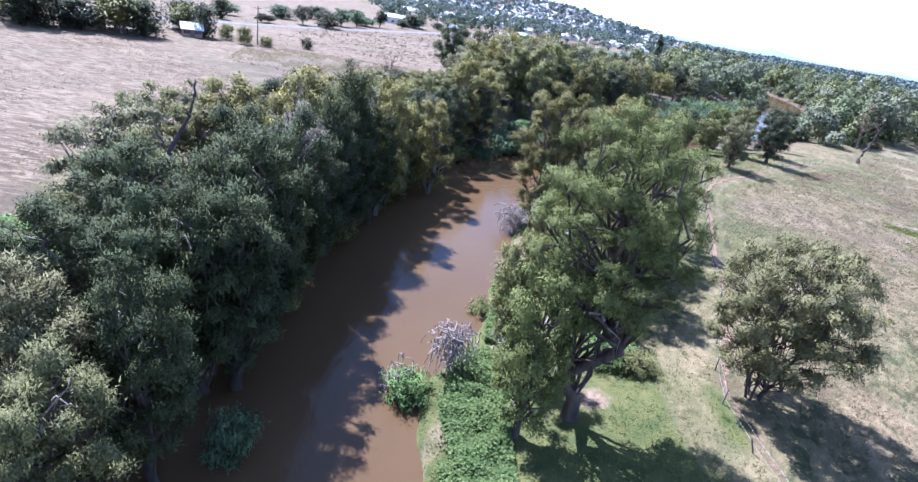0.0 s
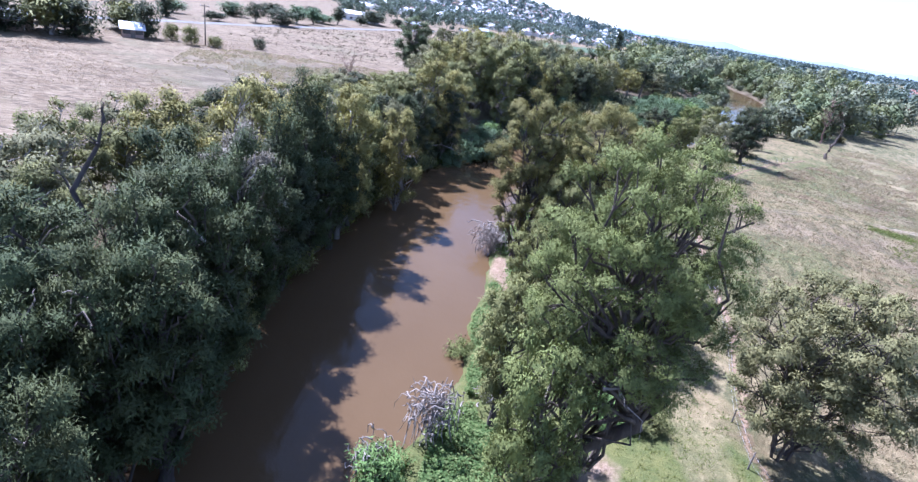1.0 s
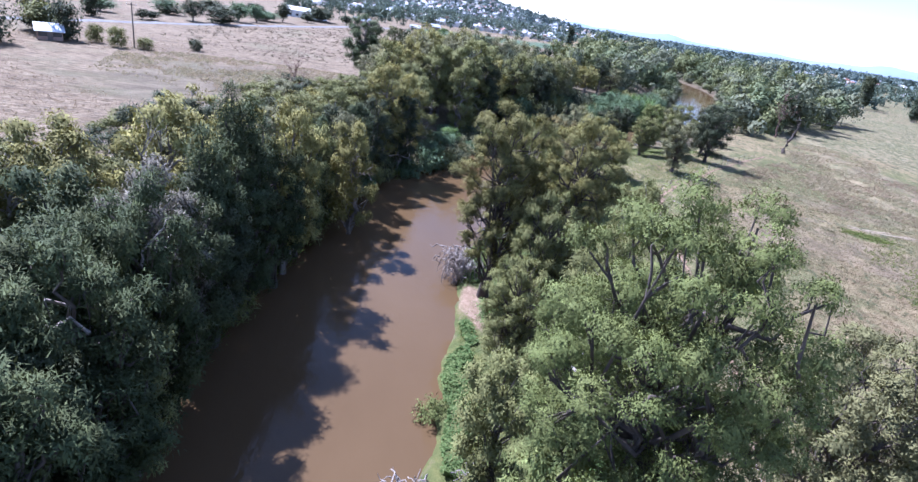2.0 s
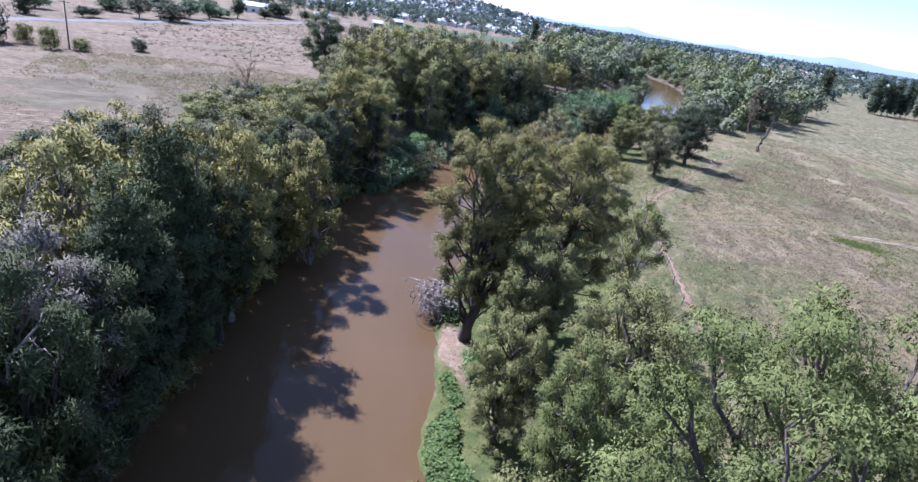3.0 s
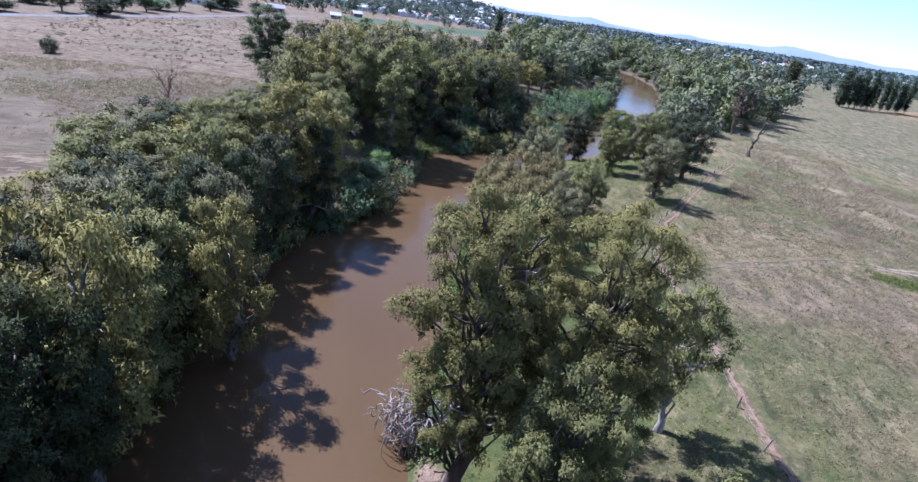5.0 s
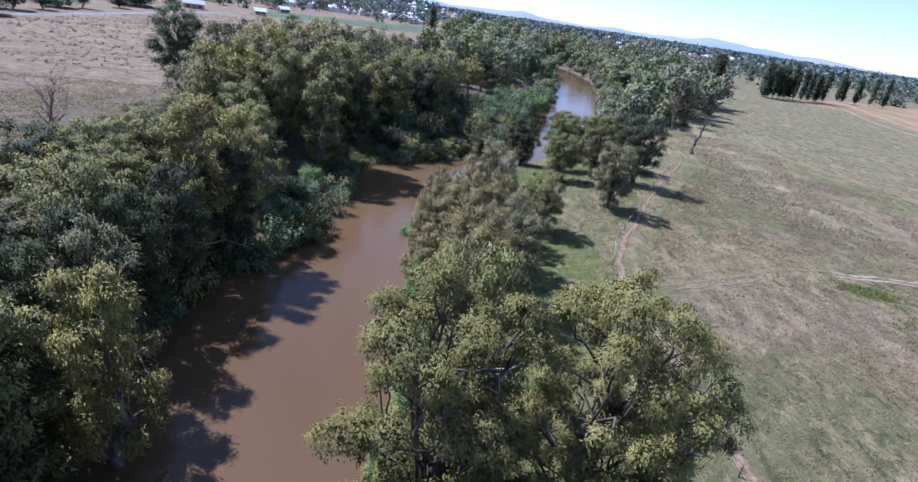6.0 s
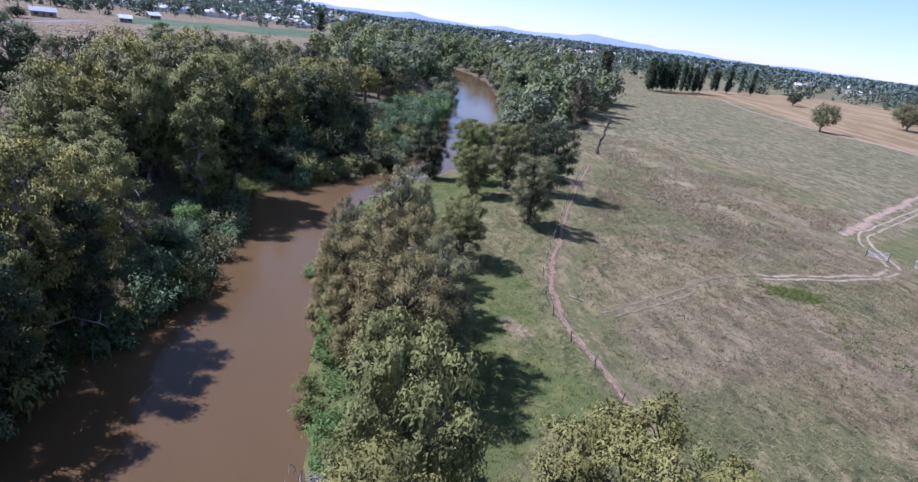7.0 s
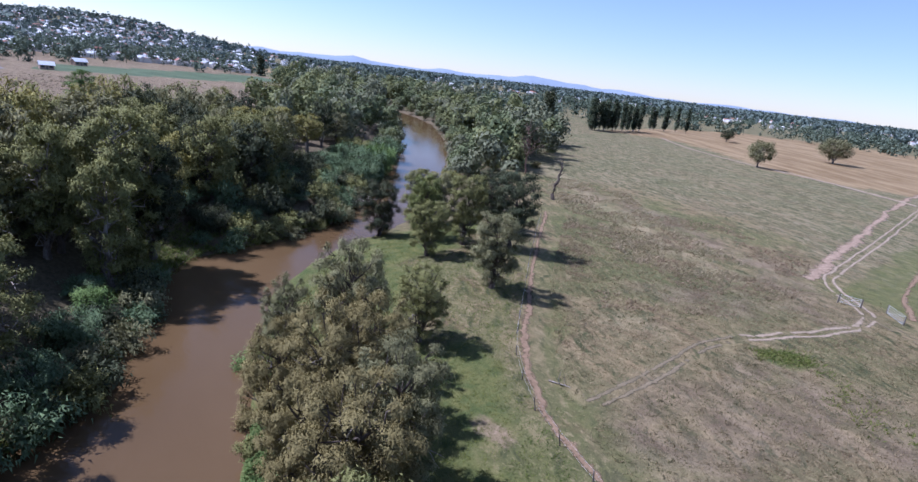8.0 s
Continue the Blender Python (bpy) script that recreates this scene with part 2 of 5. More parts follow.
def fast_mesh(name, verts, faces, mats, smooth_faces=False):
    """A mesh from arrays; faces is an (n, 3) or (n, 4) array."""
    me = bpy.data.meshes.new(name)
    verts, faces = np.asarray(verts, np.float32), np.asarray(faces, np.int32)
    n, k = faces.shape
    me.vertices.add(len(verts))
    me.vertices.foreach_set("co", verts.ravel())
    me.loops.add(n * k)
    me.loops.foreach_set("vertex_index", faces.ravel())
    me.polygons.add(n)
    me.polygons.foreach_set("loop_start", np.arange(0, n * k, k, dtype=np.int32))
    me.update(calc_edges=True)
    if smooth_faces:
        me.polygons.foreach_set("use_smooth", np.ones(n, bool))
    for m in mats if isinstance(mats, (list, tuple)) else [mats]:
        me.materials.append(m)
    return me


def part(name, mesh, parent, label=""):
    ob = new(name, mesh)
    ob.parent = parent
    return tagged(ob, label)


def bm_mesh(name, bm, mat):
    me = bpy.data.meshes.new(name)
    bm.to_mesh(me)
    bm.free()
    me.materials.append(mat)
    return me


# ---- ground sheet and water ----


def axis(stops):
    """Grid lines: (from, to, step) stretches, then steps that grow to both horizons."""
    core = [stops[0][0]]
    for a, b, s in stops:
        n = max(1, round((b - a) / s))
        core += [a + (b - a) * i / n for i in range(1, n + 1)]
    lo, hi, s = core[0], core[-1], stops[0][2]
    out_lo, out_hi = [], []
    while lo > -4700:
        s *= 1.085
        lo -= s
        out_lo.append(lo)
    s = stops[-1][2]
    while hi < 4700:
        s *= 1.085
        hi += s
        out_hi.append(hi)
    return np.array(out_lo[::-1] + core + out_hi)


PATH_LINE = [(20.6, 14), (20.2, 23.4), (19.8, 28), (21.5, 33), (25.9, 42), (29.0, 52.2), (30.6, 57), (32.1, 61.0), (34.5, 67), (37.2, 75), (38.6, 79.6), (41.1, 84.2),
             (44.8, 89.0), (51.0, 94.6), (62.9, 105.6), (77.7, 118.7), (92, 131)]
TRACK_LINE = [(38.9, 78.0), (42.5, 79.6), (47, 79.6), (52.2, 79.9), (58, 80.6), (62.5, 81.3), (68, 80.4), (78.6, 77.0), (89.7, 75.4), (95, 76.3), (98, 78.0), (101.2, 81.2), (104.6, 83.8),
              (109, 86.3), (118.9, 87.6), (150, 91.5), (221, 101.4), (330, 116)]
TRACK_BACK = [(95, 76.3), (92.5, 72.5), (90.5, 69), (86, 60), (80, 46)]
BANK_TRACK = [(104.6, 87.6), (138, 93.4), (160, 96.6), (185, 101), (215, 106), (243, 111), (290, 116), (330, 121)]


def build_ground():
    xs = axis([(-60, -24, 2.0), (-24, 72, 1.05), (72, 205, 2.4)])
    ys = axis([(-20, 8, 2.0), (8, 134, 1.05), (134, 345, 2.6)])
    X, Y = np.meshgrid(xs, ys)
    x, y = X.ravel(), Y.ravel()
    z = ground_height(x, y)
    nx, ny = len(xs), len(ys)
    i = (np.arange(ny - 1)[:, None] * nx + np.arange(nx - 1)[None, :]).ravel()
    me = fast_mesh("ground", np.stack([x, y, z], 1), np.stack([i, i + 1, i + nx + 1, i + nx], 1), GROUND, True)
    dl, dr = line_distance(x, y, LEFT_EDGE), line_distance(x, y, RIGHT_EDGE)
    left = dl < dr
    inn = inside(x, y, RIVER)
    jit = wave(x, y, 0.35, 2.0)
    dp = line_distance(x, y, PATH_LINE)
    pasture = np.where(left, smooth((dl - 17 + 3 * jit) / 6), 0) * (y < 700)
    weeds = pasture * smooth(((y + 0.25 * x) - 92 + 6 * jit) / 10) * smooth((158 + 0.1 * x - y + 5 * jit) / 10) * smooth((x + 56 + 8 * jit) / 18)
    near_bank = np.where(left, smooth((15 - dl) / 6), smooth((13.5 + 4.5 * smooth((y - 52) / 10) + 3.5 * jit - dr) / 6)) * smooth((136 - y) / 8)
    verge = (~left) * smooth((np.minimum(dp, 40) - 0.9) / 1.2) * smooth((5.5 + 2 * jit - np.abs(dp - 1.5)) / 4) * smooth((y - 35) / 20) * 0.38
    strip = (~left) * smooth((4.0 - line_distance(x, y, [(67, 77.5), (68.7, 72.8), (65.2, 69.2), (59.6, 62.9), (52, 50)]) + 2.0 * jit) / 2.5)
    patch = smooth((3.2 - np.hypot(x - 67.5, (y - 75.5) * 1.4) + jit) / 2)
    meadow = smooth((7 - np.hypot(x - 14, (y - 27) * 0.7) + 1.5 * jit) / 3)
    far_green = (~left) * smooth((x - 96 + 5 * jit) / 8) * smooth((84.5 + 0.08 * (x - 96) - y + 1.0 * jit) / 3) * smooth((190 - x) / 40) * 0.5
    straw = smooth((2.3 + 0.7 * jit - line_distance(x, y, [(18.2, 8), (17.8, 20), (17.2, 26), (17.0, 30), (18.6, 33), (22.0, 38)])) / 1.4)
    green = (1 - 0.6 * straw) * np.clip(near_bank * np.where(y > 60, 0.7, 1) + verge + 0.22 * strip + 0.5 * patch + meadow + far_green + 0.06 * (~left) * smooth((20 + 6 * jit - dp) / 12) * smooth((100 - y) / 12), 0, 1)
    bare = smooth((2.4 - np.hypot(x - 11.5, (y - 29.3)) + 0.8 * jit) / 1.5) * 0.75
    bare = np.maximum(bare, smooth((2.4 - np.hypot((x - 9.9) * 1.4, (y - 55.5) * 0.42)) / 1.2))
    bare = np.maximum(bare, 0.6 * smooth((2.2 - np.hypot(x - 34.4, (y - 80.6) * 0.5) + 0.8 * jit) / 1.6))
    bare = np.maximum(bare, smooth((1.6 - np.abs(x - 2.4)) / 1.2) * smooth((3.0 - np.abs(y - 26.5)) / 2) * 0.7)
    bare = np.maximum(bare, smooth((1.0 - dr) / 0.9) * 0.65 * (~left) * (0.5 + 0.5 * wave(x, y, 0.5, 6.0)))
    bare = np.maximum(bare, 0.5 * smooth((12 - np.hypot((x - 112) * 0.5, (y - 138) * 1.0) + 3 * jit) / 10) * (x > 88))
    litter = np.where(left, smooth((np.where(y > 120, 44, 22) - dl + 2 * jit) / 5) * 0.85, np.maximum(smooth((3.5 - np.hypot(x - 12, (y - 50) * 0.5)) / 3) * 0.6, smooth((16 - dr + 2 * jit) / 8) * smooth((y - 130) / 10) * 0.9))
    stub_poly = np.array([(285, 60), (262, 130), (261, 165), (300, 205), (330, 250), (300, 285), (420, 320), (560, 330), (640, 240), (640, 60)], float)
    stubble = inside(x, y, stub_poly) * 1.0
    def field(x0, x1, y0, y1, turn):
        c, s = math.cos(turn), math.sin(turn)
        mx, my = (x0 + x1) / 2, (y0 + y1) / 2
        u, v = (x - mx) * c + (y - my) * s, -(x - mx) * s + (y - my) * c
        return smooth(((x1 - x0) / 2 - np.abs(u)) / 12) * smooth(((y1 - y0) / 2 - np.abs(v)) / 12)
    crop_poly = np.array([(20, 412), (73, 424), (124, 437), (210, 480), (165, 540), (105, 512), (30, 470)], float)
    crop_two = np.array([(235, 400), (345, 440), (520, 680), (350, 620)], float)
    crop = np.clip(inside(x, y, crop_poly) * 1.0 + inside(x, y, crop_two), 0, 1)
    stubble = np.clip(stubble + field(200, 300, 720, 820, 0.1), 0, 1)
    brown = (~left) * np.clip(smooth((8 + 5 * jit - line_distance(x, y, [(122, 150), (112, 112), (104, 95), (92, 80), (74, 90)])) / 7) + smooth((9 - line_distance(x, y, [(44, 72), (58, 73), (64, 62)]) + 3 * jit) / 6), 0, 1)
    pale = (~left) * np.clip(smooth((5 + 2 * jit - line_distance(x, y, [(133, 172), (128, 158), (112, 135), (106, 121), (95, 105), (92, 94)])) / 4) + 0.7 * smooth((5 - np.hypot(x - 60, y - 87) + 2 * jit) / 4), 0, 1)
    pale = np.maximum(0.72 * pale, 0.3 * straw)
    mown = (~left) * smooth((line_distance(x, y, PATH_LINE) - 42 + 6 * jit) / 10) * smooth((x - 105 + 4 * jit) / 12) * (1 - stubble)
    for name, val in (("brown", brown), ("pale", pale), ("mown", mown), ("pasture", pasture), ("weeds", weeds), ("green", green), ("earth", bare), ("litter", litter), ("stubble", stubble), ("crop", crop)):
        a = me.attributes.new(name, "FLOAT", "POINT")
        a.data.foreach_set("value", np.asarray(val, np.float32) * np.ones(len(x), np.float32))
    ob = new("ground", me)
    tagged(ob, "dry grassy river flat with a wooded bank and distant hill", "ground", kind="structure")


build_ground()


def build_water():
    n = 90
    def resample(line):
        p = np.array(line, float)
        s = np.concatenate([[0], np.cumsum(np.hypot(*np.diff(p, axis=0).T))])
        q = np.linspace(0, s[-1], n)
        return np.stack([np.interp(q, s, p[:, 0]), np.interp(q, s, p[:, 1])], 1)
    r, l = resample(RIGHT_EDGE), resample(LEFT_EDGE)
    out = (r - l) / np.linalg.norm(r - l, axis=1, keepdims=True) * 2.5
    r, l = r + out, l - out
    m = 6
    rows = np.stack([l + (r - l) * k / m for k in range(m + 1)], 1)
    v = np.concatenate([rows.reshape(-1, 2), np.zeros((n * (m + 1), 1))], 1)
    i = (np.arange(n - 1)[:, None] * (m + 1) + np.arange(m)[None, :]).ravel()
    me = fast_mesh("river_water", v, np.stack([i, i + 1, i + m + 2, i + m + 1], 1), WATER, True)
    tagged(new("river_water", me), "still muddy brown river water between wooded banks", "water", kind="structure")


build_water()

# ---- trees ----
rng = np.random.default_rng(7)


def tube(verts, faces, pts, radii, sides):
    """Adds a tapered tube along points to lists of vertices and quads."""
    pts = np.asarray(pts, float)
    base = sum(len(v) for v in verts)
    n = len(pts)
    tang = np.gradient(pts, axis=0)
    tang /= np.linalg.norm(tang, axis=1, keepdims=True) + 1e-9
    ref = np.where(np.abs(tang[:, 2:3]) > 0.9, np.array([[1.0, 0, 0]]), np.array([[0, 0, 1.0]]))
    a = np.cross(tang, ref)
    a /= np.linalg.norm(a, axis=1, keepdims=True) + 1e-9
    b = np.cross(tang, a)
    ang = np.linspace(0, 2 * np.pi, sides, endpoint=False)
    ring = pts[:, None] + np.asarray(radii)[:, None, None] * (a[:, None] * np.cos(ang)[None, :, None] + b[:, None] * np.sin(ang)[None, :, None])
    verts.append(ring.reshape(-1, 3))
    for k in range(n - 1):
        for j in range(sides):
            q = (j + 1) % sides
            faces.append((base + k * sides + j, base + k * sides + q, base + (k + 1) * sides + q, base + (k + 1) * sides + j))


def bend(p, q, g, sag=0.15, n=5, up=0.0):
    """A slightly crooked line of points from p to q."""
    p, q = np.asarray(p, float), np.asarray(q, float)
    d = np.linalg.norm(q - p)
    t = np.linspace(0, 1, n)[:, None]
    off = g.normal(0, sag * d * 0.4, (n, 3)) * np.sin(np.pi * t)
    off[:, 2:] += up * d * np.sin(np.pi * t)
    return p + (q - p) * t + off


def leaf_cards(centres, sizes, domes, g, count, length, width, droop, spread=0.72, up_bias=1.05, per=12):
    """Small pointed leaves in hanging sprays, set over the puffs of the crown. Each leaf is shaded by the lie of the
    foliage that it belongs to."""
    w = np.prod(sizes, axis=1) ** (2 / 3)
    m = count // per
    which = g.choice(len(centres), m, p=w / w.sum())
    d = g.normal(size=(m, 3))
    d[:, 2] += up_bias
    d /= np.linalg.norm(d, axis=1, keepdims=True)
    r = (spread + 0.16 - np.abs(g.normal(0, 0.22, m))).clip(0.1, 1.1) + g.exponential(0.07, m)
    c = centres[which] + d * sizes[which] * r[:, None]
    out = c - domes[which]
    out /= np.linalg.norm(out, axis=1, keepdims=True) + 1e-9
    lie = 0.7 * d + 0.85 * out + np.array([0, 0, 0.2]) + g.normal(0, 0.12, (m, 3))
    hang = g.uniform(0.5, 1.5, m) * (3.2 * length * max(droop, 0.0) + 0.4 * length)
    n = m * per
    d, lie, c, hang = (np.repeat(q, per, 0) for q in (d, lie, c, hang))
    p = c + g.normal(0, 0.8, (n, 3)) * length * np.array([1.0, 1.0, 0.6])
    p[:, 2] -= g.random(n) * hang
    normal = lie + g.normal(0, 0.3, (n, 3))
    along = d * np.array([0.6, 0.6, 0.3]) + g.normal(0, 0.42, (n, 3))
    along[:, 2] -= 1.5 * droop
    along /= np.linalg.norm(along, axis=1, keepdims=True)
    side = np.cross(along, normal)
    side /= np.linalg.norm(side, axis=1, keepdims=True) + 1e-9
    L = (length * g.uniform(0.6, 1.4, n))[:, None]
    W = (width * g.uniform(0.7, 1.3, n))[:, None]
    v = np.stack([p - side * W * 0.5, p + side * W * 0.5, p + along * L], 1).reshape(-1, 3)
    lie = lie + g.normal(0, 0.07, (n, 3))
    lie /= np.linalg.norm(lie, axis=1, keepdims=True)
    return v, np.arange(n * 3).reshape(-1, 3), np.repeat(lie, 3, 0)


def grow(name, seed, height, radius, base, leaves, leaf, lobes=30, lobe_r=1.25, droop=0.45, stems=1, flat=0.8,
         bark=None, thick=0.026, conical=0.0, lean=0.0, bare_limbs=3, sides=7, spread=0.72, gap=0.0, lift=1.05):
    """A tree: the meshes of its trunk with limbs, and of its crown. base: where the crown begins, as a share of the height;
    lobe_r: the usual radius of a puff of leaves; gap: share of the lobes left without leaves."""
    g = np.random.default_rng(seed)
    verts, faces = [], []
    cz0, cz1 = base * height, height
    mid = np.array([lean * radius, 0, (cz0 + cz1) / 2])
    half = np.array([radius, radius, (cz1 - cz0) / 2])
    lob = []
    for i in range(int(1.45 * lobes)):
        best, far = None, -1
        s = g.uniform(0.55, 1.2)
        room = np.maximum(half - lobe_r * s * 0.8, 0.15 * half)
        for _ in range(16):
            d = g.normal(size=3)
            d /= np.linalg.norm(d)
            h = 0.5 + 0.5 * d[2]
            shrink = 1 - conical * h
            flare = np.array([1, 1, 1]) * max(np.hypot(d[0], d[1]), 0.05) ** (-0.16)
            flare[2] = max(abs(d[2]), 0.05) ** (-0.14)
            c = mid + d * flare * room * np.array([shrink, shrink, 1]) * (1 - 0.75 * g.random() ** 2.2)
            f = min([np.linalg.norm(c - o) / (lobe_r * (s + q)) for o, q in lob], default=9)
            if f > far:
                best, far = c, f
        lob.append((best, s))
    cen, siz, dom = [], [], []
    for c, s in lob:
        if g.random() < gap:
            continue
        for _ in range(6):
            o = g.normal(size=3) + np.array([0, 0, 0.25])
            o /= np.linalg.norm(o)
            r = lobe_r * s * g.uniform(0.40, 0.66)
            cen.append(c + o * lobe_r * s * g.uniform(0.35, 0.72) * np.array([1, 1, 0.7]))
            siz.append(np.array([r, r, r * g.uniform(0.8, 1.2) * flat]))
            dom.append(c - np.array([0, 0, 0.35 * lobe_r * s]))
    cen, siz, dom = np.array(cen), np.array(siz), np.array(dom)
    top = (cen[:, 2] + siz[:, 2] * 0.9).max()
    rise = (height - top) * np.clip((cen[:, 2] - cz0) / (cz1 - cz0), 0, 1)
    rise = np.maximum(rise, 0.2 * lobe_r - cen[:, 2])
    cen[:, 2] += rise
    dom[:, 2] += rise
    r0 = thick * height
    roots = []
    for s in range(stems):
        a = 2 * np.pi * s / stems + g.uniform(-0.4, 0.4)
        sp = 0.0 if stems == 1 else radius * 0.5
        foot = np.array([math.cos(a) * (stems > 1) * 0.35, math.sin(a) * (stems > 1) * 0.35, -0.4])
        head = np.array([math.cos(a) * sp + lean * radius * 0.7, math.sin(a) * sp, height * (0.62 + 0.2 * base)])
        pts = bend(foot, head, g, 0.12, 8)
        k = 1 / math.sqrt(stems)
        tube(verts, faces, pts, r0 * k * np.array([1.5, 1.05, 0.95, 0.85, 0.74, 0.62, 0.5, 0.36]), sides)
        roots.append(pts)
    tips = []
    for c, s in lob:
        st = roots[g.integers(len(roots))]
        cand = [q for q in st[1:] if q[2] < c[2] - 0.08 * height] or [st[2]]
        j = cand[-1 if g.random() < 0.4 else g.integers(len(cand))]
        pts = bend(j, c, g, 0.18, 6, 0.06)
        tube(verts, faces, pts, r0 * np.array([0.34, 0.28, 0.23, 0.18, 0.13, 0.08]) * g.uniform(0.6, 1.1), 5 if sides > 6 else 3)
        tips.append(pts)
    ends = np.array([t[-1] for t in tips])
    for c in cen[:: 4 if sides > 6 else len(cen)]:
        t = tips[int(np.argmin(np.linalg.norm(ends - c, axis=1)))]
        tube(verts, faces, bend(t[-2], c, g, 0.2, 4), r0 * np.array([0.15, 0.11, 0.08, 0.04]), 3)
    dead = []
    for _ in range(bare_limbs):
        dead_v, dead_f = [], []
        t = tips[g.integers(len(tips))]
        d = g.normal(size=3)
        d[2] = abs(d[2]) * 0.6
        d /= np.linalg.norm(d)
        q = t[2] + d * radius * g.uniform(0.4, 0.75)
        line = bend(t[2], q, g, 0.3, 6)
        tube(dead_v, dead_f, line, r0 * np.array([0.26, 0.22, 0.18, 0.13, 0.09, 0.03]), 4)
        tube(dead_v, dead_f, bend(line[3], line[3] + g.normal(0, 0.25 * radius, 3), g, 0.3, 4), r0 * np.array([0.12, 0.09, 0.06, 0.02]), 3)
        dead.append(fast_mesh(name + "_bare_limb", np.concatenate(dead_v), np.array(dead_f), DEAD, True))
    tm = fast_mesh(name + "_trunk", np.concatenate(verts), np.array(faces), bark or BARK, True)
    v, f, lie = leaf_cards(cen, siz, dom, g, leaves, leaf[0], leaf[1], droop, spread, lift)
    cm = fast_mesh(name + "_crown", v, f, LEAF)
    cm.normals_split_custom_set_from_vertices(lie)
    return tm, cm, height, radius, dead


KINDS = {
    "gum_star": grow("gum_star", 11, 18.5, 4.6, 0.31, 200000, (0.088, 0.044), 68, 1.15, lift=0.6, lean=-0.1, thick=0.022, bare_limbs=5, bark=BARK_BROWN),
    "gum_one": grow("gum_one", 41, 16.5, 4.6, 0.16, 130000, (0.122, 0.062), 46, 1.15, thick=0.018, bare_limbs=5, bark=BARK_BROWN),
    "gum_two": grow("gum_two", 12, 16.5, 4.2, 0.16, 120000, (0.122, 0.062), 44, 1.12, bare_limbs=7, bark=BARK_DARK),
    "gum_big": grow("gum_big", 31, 16.0, 4.2, 0.16, 26000, (0.32, 0.14), 34, 1.25, bare_limbs=5),
    "gum_three": grow("gum_three", 13, 12.0, 3.8, 0.04, 20000, (0.25, 0.115), 32, 1.08, lift=0.5, bark=BARK_BROWN),
    "gum_fine": grow("gum_fine", 45, 12.0, 3.8, 0.06, 48000, (0.155, 0.072), 46, 0.98, 0.6, bark=BARK_BROWN),
    "gum_four": grow("gum_four", 14, 12.0, 3.6, 0.14, 18000, (0.25, 0.115), 24, 1.08, bark=BARK_DARK),
    "gum_five": grow("gum_five", 15, 13.0, 4.2, 0.26, 16000, (0.30, 0.10), 22, 1.15, bare_limbs=7, bark=BARK_PALE, gap=0.1),
    "bank_gum": grow("bank_gum", 32, 13.0, 3.8, 0.12, 16000, (0.27, 0.125), 24, 1.15, flat=0.75, bare_limbs=4),
    "bank_gum_two": grow("bank_gum_two", 33, 13.0, 3.8, 0.18, 16000, (0.27, 0.125), 21, 1.2, flat=0.75, bare_limbs=7, bark=BARK_PALE, gap=0.08),
    "she_oak": grow("she_oak", 16, 14.0, 3.2, 0.14, 30000, (0.25, 0.076), 34, 1.0, 0.2, conical=0.22, bark=BARK_DARK, flat=1.05, spread=0.65),
    "she_oak_two": grow("she_oak_two", 17, 13.0, 3.6, 0.18, 30000, (0.25, 0.076), 33, 1.05, 0.2, conical=0.15, bark=BARK_DARK, flat=1.0, spread=0.65),
    "box_tree": grow("box_tree", 18, 10.0, 4.7, 0.14, 70000, (0.15, 0.076), 84, 0.85, 0.3, stems=6, thick=0.017, bark=BARK_BROWN),
    "bush": grow("bush", 19, 4.0, 2.4, 0.0, 3600, (0.34, 0.11), 16, 0.8, 0.5, stems=2, bark=BARK_DARK, bare_limbs=0),
    "willow_bush": grow("willow_bush", 20, 5.0, 3.6, 0.0, 7500, (0.40, 0.11), 24, 1.05, 0.6, stems=3, bark=BARK_DARK, bare_limbs=0),
    "back_gum": grow("back_gum", 42, 13.0, 4.0, 0.10, 10000, (0.34, 0.15), 22, 1.2, flat=0.8, bark=BARK_DARK, sides=6, bare_limbs=0),
    "wood_one": grow("wood_one", 21, 14.0, 4.6, 0.14, 7000, (0.44, 0.19), 24, 1.4, sides=6, flat=0.75, bark=BARK_DARK, bare_limbs=0),
    "wood_two": grow("wood_two", 22, 14.0, 4.2, 0.22, 7000, (0.44, 0.19), 21, 1.35, sides=6, flat=0.75, bare_limbs=0),
    "wood_three": grow("wood_three", 23, 13.0, 4.4, 0.10, 7000, (0.44, 0.19), 25, 1.35, sides=6, flat=0.75, bark=BARK_DARK, bare_limbs=0),
    "wood_far": grow("wood_far", 34, 14.0, 4.6, 0.06, 2000, (1.1, 0.42), 20, 1.6, sides=4, bare_limbs=0, bark=BARK_DARK),
    "wood_far_two": grow("wood_far_two", 35, 13.0, 4.4, 0.22, 2000, (1.1, 0.42), 18, 1.6, sides=4, bare_limbs=0),
    "thicket": grow("thicket", 36, 4.0, 2.4, 0.0, 1300, (0.40, 0.16), 7, 1.0, 0.5, bark=BARK_DARK, bare_limbs=0, sides=4),
    "poplar": grow("poplar", 24, 18.0, 1.9, 0.03, 2600, (0.9, 0.34), 24, 1.2, -0.5, conical=0.35, thick=0.014, bare_limbs=0, sides=4),
    "lone_tree": grow("lone_tree", 25, 11.0, 5.4, 0.20, 6000, (0.6, 0.2), 32, 1.5, 0.5, bare_limbs=0),
}

